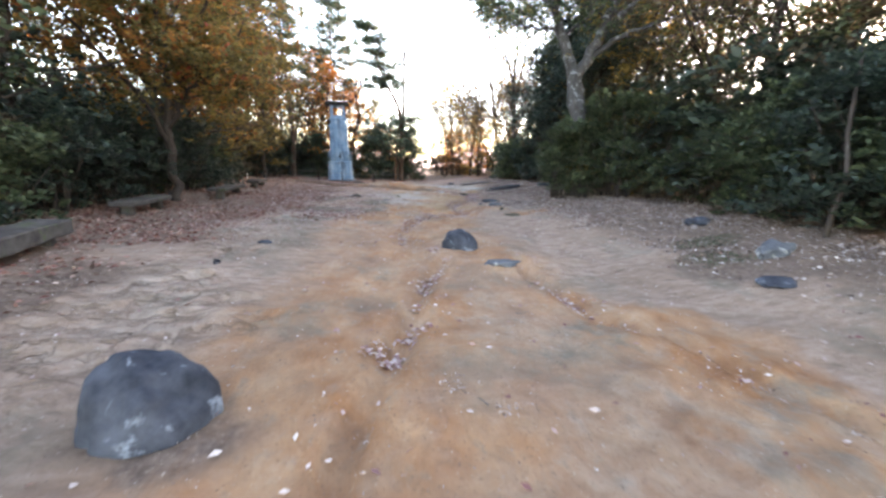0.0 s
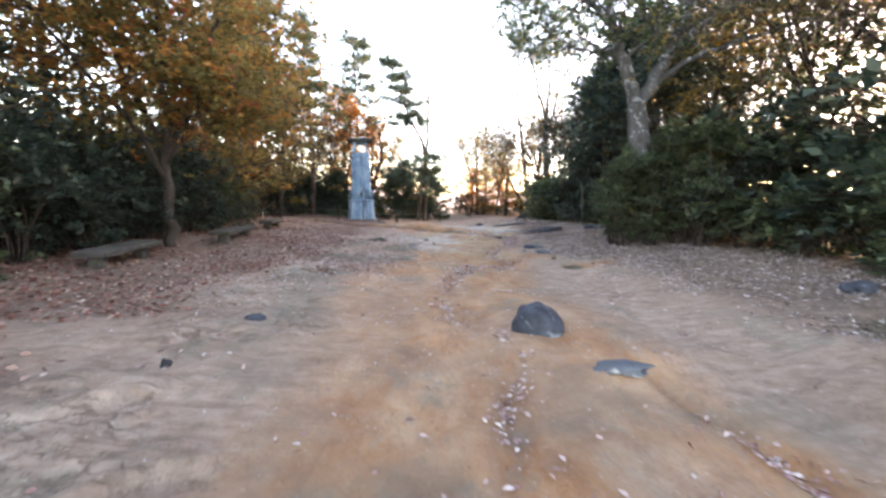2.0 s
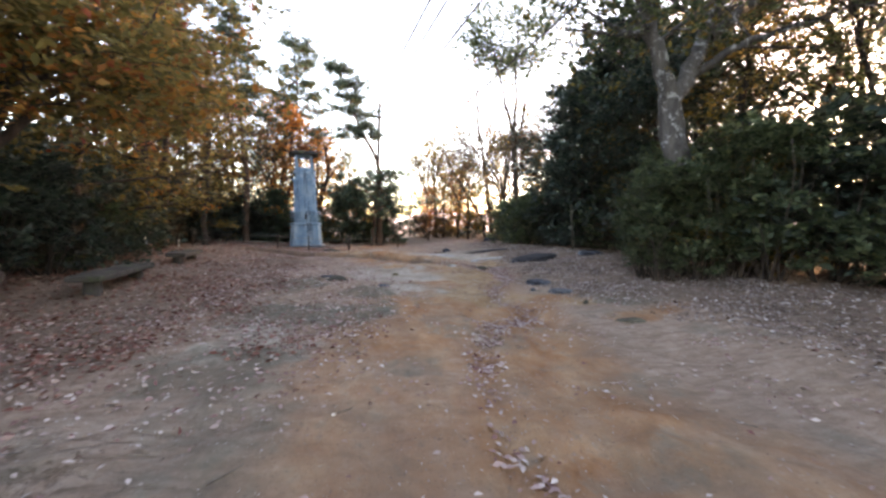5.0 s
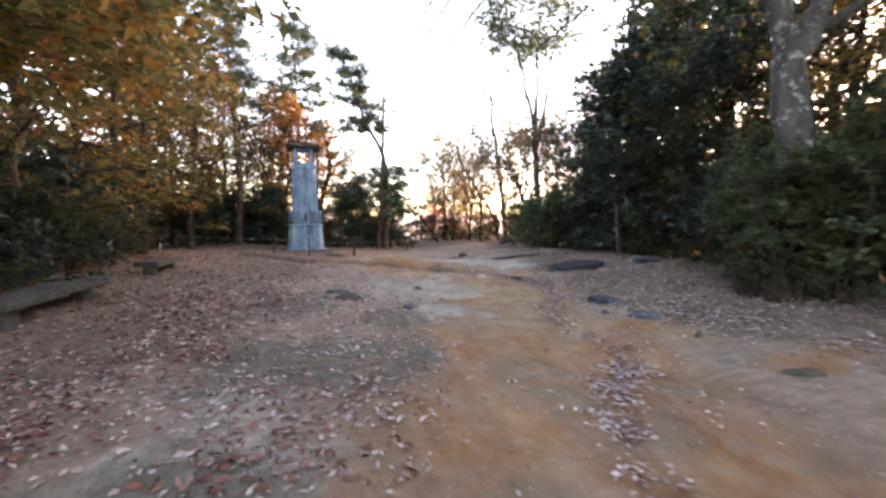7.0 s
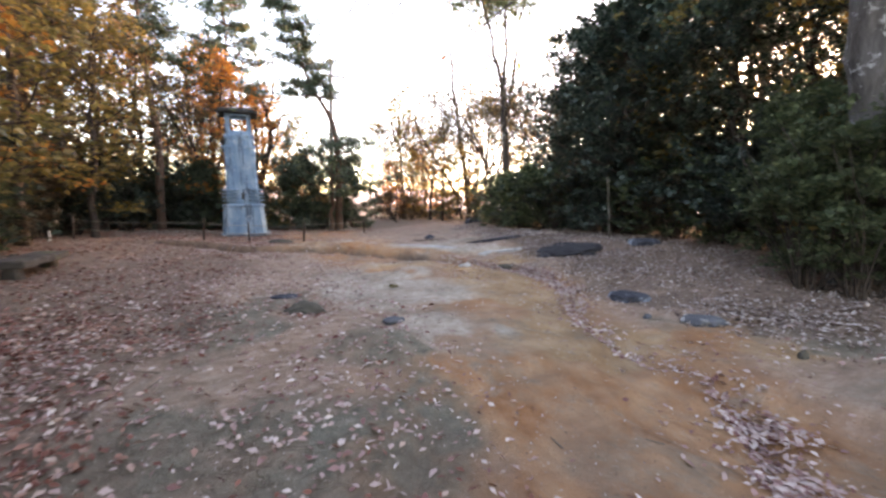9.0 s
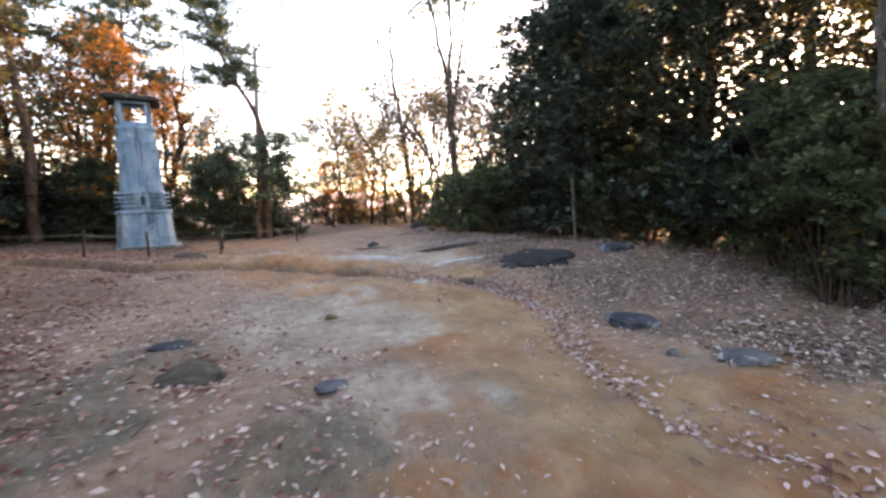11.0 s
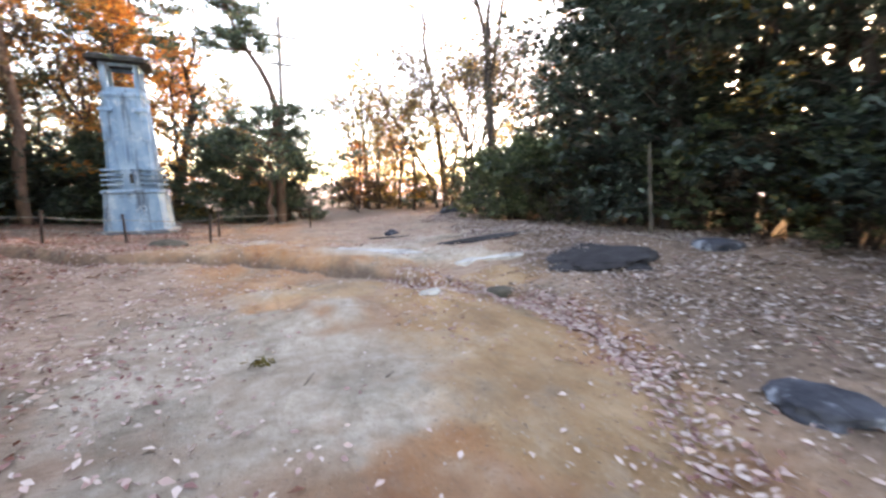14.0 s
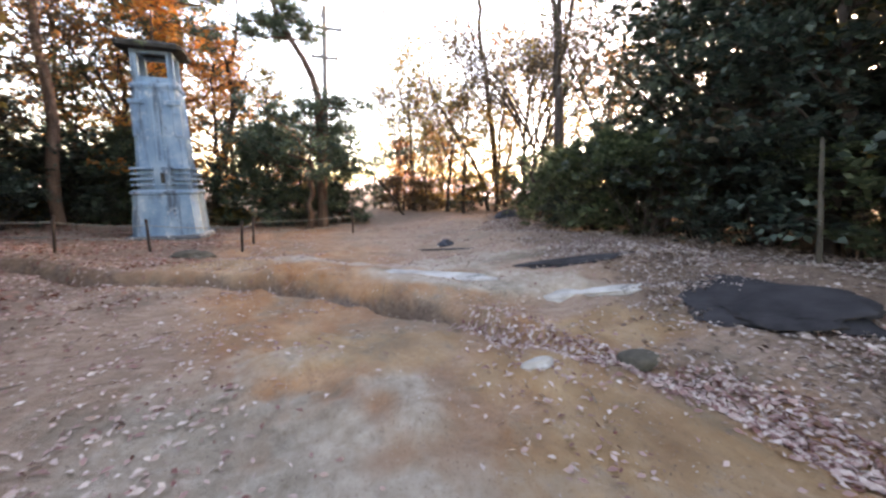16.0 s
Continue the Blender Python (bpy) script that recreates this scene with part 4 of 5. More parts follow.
def build_woods():
    rng = np.random.default_rng(11)
    # single trees that stand out
    maple = [
        ([(0.1, 0, -0.3), (0.0, 0, 0.8), (-0.05, 0, 1.7), (0.0, 0.05, 2.5)], 0.135, 0.11),
        ([(0.0, 0, 2.2), (-0.6, 0.1, 3.4), (-1.3, 0.2, 4.8), (-1.8, 0.1, 6.6)], 0.10, 0.03),
        ([(0.0, 0, 2.3), (0.15, -0.2, 4.0), (0.1, -0.4, 5.8), (0.4, -0.5, 7.8)], 0.10, 0.03),
        ([(0.0, 0.05, 2.4), (0.5, 0.1, 3.6), (1.0, 0.1, 4.8), (1.3, 0.2, 6.2)], 0.09, 0.03),
        ([(0.05, 0, 1.6), (-0.5, -0.5, 3.0), (-1.2, -1.3, 4.2), (-1.9, -1.9, 5.6)], 0.08, 0.02),
        ([(0.0, 0, 2.1), (0.7, -0.5, 2.9), (1.4, -0.8, 3.4), (1.9, -0.9, 3.6)], 0.06, 0.02),
        ([(0.0, 0.1, 2.3), (0.5, 1.0, 3.6), (1.2, 1.9, 4.8), (1.6, 2.6, 6.0)], 0.08, 0.02),
    ]
    plant("maple_tree", -5.95, 13.2, "many-stemmed autumn maple with orange and yellow-green leaves", "tree", "", shaped_tree(3, maple, BARK, [(OLIVE, 48, 0.42, 0.13, 0.8), (ORANGE, 32, 0.42, 0.13, 0.36), (RED, 8, 0.35, 0.13, 0.25)], 9, 1.35, 1.1, 1, 0.0, 2.4, 0.3, (3, 4)))
    plant("maple_tree", -8.0, 10.6, "tall autumn tree with thin orange leaves", "tree", "", tall_tree(4, 11.0, 0.15, ORANGE, BARK, 0.3, 3.2, 28, 16, 0.15))
    plant("maple_tree", -7.6, 18.4, "autumn tree with yellow-green leaves", "tree", "", tall_tree(5, 11.5, 0.15, OLIVE, BARK, 0.15, 3.7, 34, 26, 0.14))
    plant("oak_tree", 6.45, 13.85, "massive forked tree with pale lichen on bark", "tree", "", big_tree())
    bent = [(0, 0, -0.3), (0.02, 0, 2.0), (0.0, 0, 4.4), (-0.25, 0, 5.7), (-1.0, 0, 6.7), (-1.6, 0, 7.8), (-2.0, 0.1, 9.2), (-2.6, 0.2, 10.8)]
    plant("pine_tree", 1.48, 33.0, "crooked pine bent over beside the gap", "pine tree", "pines behind the tower", pine_tree(21, 11, 0.20, 0.62, (0, 0), 2.0, 300, bent, 4))
    plant("pine_tree", 0.9, 32.2, "low wide pine with level dark boughs", "pine tree", "pines behind the tower", pine_tree(26, 4.6, 0.13, 0.5, (0.5, 0.2), 4.4, 230, None, 3))
    plant("pine_tree", -6.25, 31.9, "tall slim pine beside the tower", "pine tree", "pines behind the tower", pine_tree(23, 13.0, 0.19, 0.6, (-0.9, 0.5), 2.7, 330))
    plant("pine_tree", -4.0, 36.5, "pine with a broad crown behind the tower", "pine tree", "pines behind the tower", pine_tree(24, 13.2, 0.18, 0.58, (0.1, 0), 3.4, 330, None, 5))
    plant("pine_tree", -9.2, 28.5, "tall pine among autumn trees", "pine tree", "pines behind the tower", pine_tree(27, 12.5, 0.17, 0.6, (0.5, 0), 2.6, 260))
    small = pine_tree(25, 4.4, 0.10, 0.15, (0.4, 0.2), 2.0, 240)
    for x, y, s in ((-0.9, 33.2, 0.8), (2.3, 34.6, 0.8), (-4.8, 33.0, 0.7)):
        plant("pine_tree", x, y, "low spreading young pine behind the tower", "pine tree", "pines behind the tower", small, 60 * x, s)
    twisted = [
        ([(-0.4, 0, -0.3), (-0.45, 0, 1.4), (0.1, 0, 3.2), (0.45, 0, 5.1)], 0.17, 0.12),
        ([(0.45, 0, 5.0), (0.25, 0, 6.2), (0.7, 0, 7.6), (0.6, 0.2, 9.4)], 0.11, 0.03),
        ([(0.4, 0, 5.1), (0.9, -0.2, 5.7), (1.2, -0.2, 6.6)], 0.07, 0.03),
        ([(0.28, 0, 6.2), (-0.2, 0.2, 7.4), (-0.1, 0.2, 9.0)], 0.07, 0.02),
    ]
    plant("bare_tree", -2.3, 36.0, "crooked bare tree with dark twisted trunk", "tree", "bare trees at the gap", shaped_tree(36, twisted, BARK, [(OLIVE, 6, 0.3, 0.11, 0.3)], 7, 1.6, 0.9, 2, 0.03, 3.5, 0.4))
    red_tree = [
        ([(0.4, 0, -0.3), (0.0, 0, 2.3), (-0.3, 0, 4.5), (-1.0, 0, 7.6), (-1.2, 0, 10.2), (-1.2, 0, 13.0)], 0.17, 0.04),
        ([(-0.9, 0, 7.0), (-1.7, -0.2, 8.4), (-2.3, -0.3, 10.4)], 0.06, 0.02),
        ([(-0.5, 0, 5.2), (0.3, 0.2, 7.2), (0.7, 0.3, 9.8)], 0.07, 0.02),
    ]
    plant("bare_tree", 9.6, 35.0, "slender grey tree with a few red leaves", "tree", "bare trees at the gap", shaped_tree(32, red_tree, BARK, [(RED, 8, 0.35, 0.14, 0.35), (OLIVE, 8, 0.35, 0.14, 0.2)], 7, 1.9, 0.7, 2, 0.12, 4.0, 0.35))
    plant("bare_tree", 9.5, 35.2, "slim tree leaning towards the gap", "tree", "bare trees at the gap", shaped_tree(37, [([(0, 0, -0.3), (-0.2, 0, 1.2), (-1.6, 0, 3.3), (-2.8, 0, 4.9), (-3.4, 0, 6.4)], 0.11, 0.03)], BARK, [(OLIVE, 16, 0.4, 0.15, 0.7)], 9, 1.7, 0.8, 2, 0.08, 2.0, 0.35))
    broom = [
        ([(0.1, 0, -0.3), (0.0, 0, 2.5), (-0.3, 0, 5.0), (-0.35, 0, 8.5)], 0.11, 0.02),
        ([(-0.25, 0, 4.4), (-0.8, 0.1, 6.0), (-0.95, 0.1, 8.3)], 0.05, 0.015),
        ([(-0.25, 0, 4.6), (0.3, 0.1, 6.0), (0.6, 0.1, 8.0)], 0.05, 0.015),
    ]
    plant("bare_tree", 6.3, 38.0, "upright bare tree with pale yellow leaves below", "tree", "bare trees at the gap", shaped_tree(31, broom, BARK, [(OLIVE, 16, 0.4, 0.15, 0.45)], 8, 1.3, 0.5, 2, 0.2, 1.5, 0.2))
    plant("bare_tree", 5.2, 36.2, "dark leafless stem bent over the gap", "tree", "bare trees at the gap", shaped_tree(38, [([(0.3, 0, -0.2), (-0.2, 0, 0.8), (-0.9, 0, 1.6), (-1.7, 0, 2.3), (-2.3, 0, 3.2)], 0.07, 0.015)], BARK, [], 8, 1.0, 0.7, 2, 0.12, 0.8, 0.3))
    high = [
        ([(0.2, 0, -0.3), (0.15, 0, 2.5), (0.0, 0, 4.5), (-0.2, 0, 6.6)], 0.19, 0.13),
        ([(-0.2, 0, 6.4), (-0.8, -0.2, 8.0), (-1.6, -0.4, 10.2), (-2.3, -0.5, 12.2)], 0.09, 0.03),
        ([(-0.2, 0, 6.5), (0.0, 0.1, 8.2), (-0.2, 0.1, 10.6), (-0.1, 0, 13.2)], 0.09, 0.03),
        ([(-0.05, 0, 5.2), (0.5, 0.2, 7.4), (0.7, 0.2, 10.0), (1.2, 0.2, 12.2)], 0.08, 0.03),
        ([(-0.7, -0.2, 7.6), (-1.5, 0.3, 8.6), (-2.6, 0.6, 11.0)], 0.05, 0.02),
    ]
    plant("bare_tree", 8.9, 28.8, "tall forked grey tree with a high green crown", "tree", "bare trees at the gap", shaped_tree(33, high, BARK, [(GREEN_MID, 56, 0.45, 0.15, 1.0)], 8, 1.4, 0.9, 1, 0.1, 9.4, 0.4, (3, 4)))
    # forest kinds shared by many trees
    kinds = {
        "evergreen": [tall_tree(41 + i, 8.8, 0.18, GREEN_DARK, BARK, 0.06, 2.6, 28, 22, 0.16, twigs=False) for i in range(2)],
        "green": [tall_tree(44, 11.0, 0.15, GREEN_MID, BARK, 0.18, 2.7, 24, 12, 0.18)],
        "olive": [tall_tree(46, 11.0, 0.15, OLIVE, BARK, 0.15, 2.7, 24, 12, 0.185)],
        "orange": [tall_tree(48 + i, 10.5, 0.15, ORANGE, BARK, 0.12, 2.7, 24, 12, 0.19) for i in range(2)],
        "brown": [tall_tree(50 + i, 11.0, 0.14, BROWN, BARK, 0.2, 3.0, 26, 8, 0.14, 0.5) for i in range(2)],
        "red": [tall_tree(53, 7.0, 0.13, RED, BARK, 0.2, 2.0, 20, 12, 0.2)],
        "deep": [tall_tree(56 + i, 10.5, 0.17, (BROWN, GREEN_DARK, OLIVE)[i], BARK, 0.04, 2.9, 18, 6, 0.26, twigs=False) for i in range(3)],
        "bare": [broad_tree(34, 9.5, 0.11, OLIVE, BARK, 7, 0.42, 0.15, 0.38, 3, 0.3, 0.4), broad_tree(35, 9.5, 0.11, BROWN, BARK, 6, 0.42, 0.15, 0.45, 3, 0.3, 0.4)],
    }
    words = {
        "evergreen": "dense dark evergreen tree in the wood", "green": "green broadleaf tree in the wood", "olive": "yellowing autumn tree in the wood",
        "orange": "bright orange autumn tree in the wood", "brown": "thinly leaved brownish tree in the wood", "red": "small red autumn tree in the wood",
        "deep": "dense tree deep in the shaded wood", "bare": "slender nearly bare autumn tree in the wood",
    }
    spots = [
        ("evergreen", 8.9, 20.6, 0.85), ("evergreen", 9.2, 23.2, 0.9), ("evergreen", 9.4, 17.8, 0.8), ("bare", 9.8, 12.0, 1.0), ("brown", 9.4, 9.6, 1.0), ("brown", 10.5, 6.0, 1.0), ("brown", 10.8, 4.0, 1.0),
        ("brown", 11.6, 14.5, 1.1), ("bare", 10.0, 1.5, 1.0), ("evergreen", 10.8, 26.0, 0.75), ("olive", 12.0, 7.5, 1.1),
        ("olive", 11.5, 31.0, 0.6), ("olive", 9.0, 44.0, 0.5), ("orange", 12.5, 40.0, 0.55), ("red", 7.5, 47.0, 0.8), ("olive", 5.8, 45.0, 0.45), ("brown", 10.5, 38.5, 0.6),
        ("evergreen", -8.8, 5.0, 0.95), ("evergreen", -9.2, 1.5, 0.95), ("green", -9.4, 8.3, 1.0), ("orange", -9.0, 23.0, 0.95), ("olive", -9.6, 26.5, 1.0), ("olive", -10.0, 16.5, 1.0), ("olive", -9.4, 14.2, 0.9), ("brown", -9.4, 11.8, 0.9), ("evergreen", -10.2, 20.5, 0.8),
         ("orange", -7.6, 35.0, 1.0), ("orange", -5.2, 38.5, 1.05), ("orange", -9.6, 32.0, 1.0), ("olive", -3.0, 40.0, 0.75), ("orange", -1.2, 41.5, 0.65), ("olive", 0.0, 38.0, 0.45), 
        ("olive", -8.4, 29.0, 0.95), ("red", -0.2, 45.0, 0.8), ("orange", -6.4, 41.5, 1.1),
        ("bare", 6.4, 39.0, 0.9), ("bare", 10.8, 36.0, 1.0), ("bare", 8.4, 39.5, 0.9), ("bare", 11.4, 29.6, 1.1), ("bare", 9.8, 31.2, 1.0), ("bare", 5.2, 44.0, 0.7), ("bare", -4.9, 34.0, 1.0),
        ("evergreen", 10.4, 20.0, 1.2), ("evergreen", 10.6, 22.6, 1.2), ("brown", 11.8, 17.0, 1.2), ("brown", 10.0, 7.4, 1.1), ("evergreen", 12.4, 25.0, 1.0), 
        ("olive", -7.6, 22.6, 1.0), ("brown", -8.0, 25.2, 1.1), ("orange", -10.6, 29.5, 1.1), ("brown", -7.8, 30.2, 1.0), ("olive", -5.8, 36.4, 0.9), ("orange", -2.4, 38.2, 0.75), ("orange", -8.8, 39.0, 1.1), ("green", -6.4, 33.6, 0.55), ("orange", -4.3, 33.6, 0.85), ("olive", -0.6, 34.8, 0.6), ("olive", 0.6, 35.2, 0.5), ("evergreen", -7.8, 33.0, 0.5), ("orange", -2.6, 35.6, 0.8), ("olive", -7.2, 27.6, 0.85), ("olive", -4.6, 35.2, 0.5), ("olive", 0.4, 35.6, 0.36), ("orange", 0.8, 41.0, 0.4), ("brown", -1.0, 48.0, 0.9),
        ("olive", 8.2, 50.0, 0.6), ("orange", 10.5, 47.0, 0.65), ("orange", 9.8, 41.2, 0.45), ("olive", 6.8, 37.2, 0.45), ("orange", 5.9, 38.4, 0.42), ("olive", 8.0, 34.8, 0.6), ("orange", 8.6, 36.6, 0.6), ("olive", 9.6, 34.6, 0.65), ("bare", 7.6, 36.0, 0.95), ("orange", 7.4, 40.0, 0.55), ("bare", 9.9, 32.6, 1.1), ("bare", 6.6, 43.0, 0.95), ("bare", 8.9, 30.0, 0.9), ("olive", 14.5, 38.0, 0.8), ("orange", 15.5, 34.0, 0.8), ("evergreen", -8.4, 9.6, 0.9), ("green", -8.0, 7.0, 1.05),
        ("olive", -5.0, -9.0, 1.0), ("evergreen", 0.0, -13.0, 1.0), ("green", -9.5, -4.0, 1.0), ("green", 9.5, -3.0, 1.0),
    ]
    for y in np.arange(-1.0, 38.0, 2.4):
        spots.append(("deep", 12.6 + 0.9 * math.sin(y) + 0.05 * y, y, rng.uniform(0.5, 0.7) + 0.35 * float(ease(15, 19, y) * ease(31, 27, y))))
        spots.append(("deep", -12.8 + 0.9 * math.sin(y * 1.3), y + 0.8, rng.uniform(0.45, 0.65)))
    for x in (-11.0, -8.8, -6.6):
        spots.append(("deep", x, 44.5 + rng.uniform(-1, 1), rng.uniform(0.75, 0.95)))
    for x in (8.4, 10.2, 12.2, 14.4):
        spots.append(("deep", x, 45.5 + rng.uniform(-1, 1), rng.uniform(0.45, 0.6)))
    for x, y, s in ((11.2, 19.0, 0.9), (11.0, 21.4, 0.95), (10.6, 23.8, 0.9), (11.8, 22.6, 1.0), (9.6, 19.4, 0.7), (9.8, 22.0, 0.75), (-9.2, 34.0, 0.85), (-11.0, 33.0, 0.9)):
        spots.append(("deep", x, y, s))
    for x, y in ((11.0, 5.2), (11.2, 7.6), (11.4, 3.0), (11.0, 9.8), (12.6, 6.4)):
        spots.append(("bare", x, y, 1.0))
    for x, y, s in ((9.7, 5.2, 0.8), (10.0, 8.2, 0.85), (10.4, 10.8, 0.8), (9.9, 2.6, 0.9), (10.8, 13.2, 0.8)):
        spots.append(("green", x, y, s))
    for x, y, s in ((9.6, 24.6, 1.0), (9.2, 21.8, 1.0), (10.2, 18.8, 1.0), (10.0, 16.6, 0.8)):
        spots.append(("evergreen", x, y, s))
    spots.append(("olive", 9.4, 15.0, 0.9))
    for x, y, s in ((9.4, 6.4, 0.6), (9.6, 9.0, 0.5), (9.4, 3.6, 0.8), (9.8, 11.4, 0.5), (10.2, 15.4, 0.65)):
        spots.append(("evergreen", x, y, s))
    for i, (kind, x, y, s) in enumerate(spots):
        plant("forest_tree", x, y, words[kind], "tree", "trees of the wood", kinds[kind][i % len(kinds[kind])], rng.uniform(0, 360), s)
    # thicket at the edge
    bushes = {
        "dark": [shrub(51 + i, 2.6, 2.5, GREEN_DARK, 3800, 0.135) for i in range(3)],
        "mid": [shrub(61 + i, 2.3, 2.1, GREEN_MID, 3800, 0.128) for i in range(2)],
        "brown": [shrub(71 + i, 2.2, 2.2, BROWN, 3200, 0.12) for i in range(2)],
        "back": [shrub(91, 2.7, 2.6, GREEN_DARK, 1700, 0.22)],
        "fine": [shrub(98, 2.5, 2.9, GREEN_DARK, 8000, 0.098), shrub(99, 2.5, 2.8, GREEN_MID, 8000, 0.095)],
        "tall": [shrub(95 + i, 2.0, 3.4, GREEN_MID, 4600, 0.128, BARK, 0.13) for i in range(2)],
        "yellow": [shrub(81, 2.0, 2.0, OLIVE, 3000, 0.13)],
    }
    says = {"fine": "tall small-leaved evergreen bush beside the clearing", "tall": "tall green bush round the foot of the big tree", "back": "dark green bush in the shaded wood", "dark": "dense dark green evergreen bush at the wood's edge", "mid": "green leafy bush at the wood's edge", "brown": "thin brownish bush at the wood's edge", "yellow": "yellowing bush at the wood's edge"}
    edge = []
    for y in np.arange(2.0, 27, 1.4):
        x = float(np.interp(y, [0, 6, 10, 16, 19, 26], [8.3, 8.1, 8.2, 9.0, 9.2, 8.6]))
        edge.append((("mid", "dark", "brown", "mid", "dark", "mid", "brown")[int(y / 1.4) % 7], x + rng.uniform(-0.25, 0.25), y, rng.uniform(0.85, 1.15)))
        edge.append((("back", "mid", "back")[int(y / 1.4) % 3], x + 1.6, y + 0.6, rng.uniform(1.2, 1.55)))
    for y in np.arange(1.0, 30, 1.6):
        x = float(np.interp(y, [0, 9, 14, 18, 25, 30], [-7.2, -7.4, -7.9, -7.8, -8.3, -8.6]))
        edge.append((("dark", "dark", "mid", "brown")[int(y * 3) % 4], x + rng.uniform(-0.3, 0.3), y, rng.uniform(0.8, 1.1)))
        edge.append(("back", x - 1.6, y + 0.5, rng.uniform(1.2, 1.5)))
    for x in np.arange(-7.5, 1.5, 1.5):
        edge.append((("dark", "yellow", "brown", "mid")[int(x * 2 + 20) % 4], x, 33.0 + rng.uniform(-0.4, 0.6), rng.uniform(0.7, 0.95)))
        if x < -4.5:
            edge.append(("back", x, 35.6 + rng.uniform(-0.5, 0.5), rng.uniform(0.9, 1.2)))
    for x, y, kind, s in ((5.6, 38.5, "brown", 0.9), (6.4, 37.0, "brown", 0.95), (7.6, 37.6, "yellow", 0.9), (8.8, 35.8, "dark", 0.8), (9.4, 30.5, "mid", 0.9), (10.2, 33, "dark", 1.0), (9.2, 28.4, "mid", 0.95), (5.4, 42, "brown", 0.9), (8.0, 42.5, "yellow", 0.9), (11, 37, "brown", 1.1), (1.7, 34.4, "dark", 0.75), (8.6, 4.4, "fine", 1.2), (8.4, 6.2, "fine", 1.15), (8.3, 8.0, "fine", 1.1), (-7.0, 6.6, "fine", 0.95), (-6.9, 4.4, "fine", 0.95), (7.4, 12.2, "tall", 1.0), (6.6, 13.8, "tall", 0.82), (6.0, 13.45, "tall", 0.74), (6.05, 14.1, "tall", 0.72), (6.5, 13.0, "tall", 0.8), (8.3, 25.6, "mid", 1.25), (8.5, 27.4, "mid", 1.2), (8.3, 23.9, "mid", 1.15), (-7.1, 14.8, "dark", 1.1), (-6.9, 12.0, "dark", 1.0), (-7.0, 16.4, "dark", 1.0), (-6.9, 10.2, "dark", 1.0), (-6.7, 8.4, "mid", 0.9), (-7.2, 18.6, "mid", 0.9), (7.3, 12.9, "tall", 0.95), (6.95, 14.6, "tall", 0.85), (7.6, 15.3, "tall", 1.0), (8.2, 13.6, "yellow", 1.5), (8.9, 16.4, "dark", 1.2), (-7.4, 32.4, "back", 1.2), (-8.6, 31.0, "dark", 1.2), (-9.6, 32.6, "back", 1.4), (-10.8, 31.0, "back", 1.4), (-8.2, 28.6, "dark", 1.1), (-7.2, 30.6, "dark", 0.9), (-6.0, 33.0, "back", 1.1), (-9.8, 30.0, "back", 1.2), (-5.0, 32.6, "dark", 0.8), (-2.5, 34.0, "dark", 0.9), (0.6, 33.4, "mid", 0.7), (5.6, 41.0, "brown", 0.8), (1.6, 45, "dark", 0.9), (10.4, 40, "yellow", 1.0), (12.2, 33, "dark", 1.2), (1.0, 37, "brown", 0.9), (-8.4, 31.4, "dark", 1.0), (-9.0, 33.5, "dark", 1.2)):
        edge.append((kind, x, y, s))
    for i, (kind, x, y, s) in enumerate(edge):
        plant("bush", x, y, says[kind], "bush", "thicket round the clearing", bushes[kind][i % len(bushes[kind])], rng.uniform(0, 360), s)


def big_tree():
    """Stems given from the foot of the tree, which leans towards the clearing."""
    stems = [
        ([(0.35, 0.1, -0.4), (0.25, 0.05, 1.2), (0.15, 0, 2.6), (-0.05, 0, 3.4), (-0.2, 0, 4.1)], 0.31, 0.25),
        ([(-0.2, 0, 3.9), (-0.6, -0.1, 4.8), (-1.1, -0.2, 5.7), (-1.5, -0.2, 6.9), (-1.9, 0, 8.6)], 0.19, 0.08),
        ([(-0.2, 0, 3.8), (0.5, 0.1, 5.0), (1.05, 0.2, 6.3), (1.4, 0.1, 7.8), (1.5, 0, 9.2)], 0.20, 0.08),
        ([(0.85, 0.1, 5.6), (1.6, -0.2, 6.3), (2.6, -0.5, 6.9), (3.6, -0.7, 7.1)], 0.13, 0.05),
        ([(0.3, 0, 4.6), (1.0, -0.5, 5.2), (2.0, -1.0, 5.5), (3.2, -1.6, 5.9)], 0.10, 0.03),
        ([(-1.15, -0.2, 5.8), (-1.9, -0.4, 6.4), (-2.7, -0.5, 6.7), (-3.4, -0.6, 6.6)], 0.09, 0.03),
        ([(-0.9, -0.1, 5.3), (-1.5, 0.5, 5.5), (-2.3, 1.0, 5.7)], 0.06, 0.02),
        ([(1.2, 0.2, 6.8), (0.6, 0.9, 7.8), (0.3, 1.4, 9.0)], 0.10, 0.03),
    ]
    return shaped_tree(7, stems, BARK_PALE, [(GREEN_MID, 40, 0.40, 0.125, 0.85), (OLIVE, 16, 0.35, 0.12, 0.4)], 9, 1.8, 0.9, 1, 0.05, 4.6, 0.35)


build_woods()

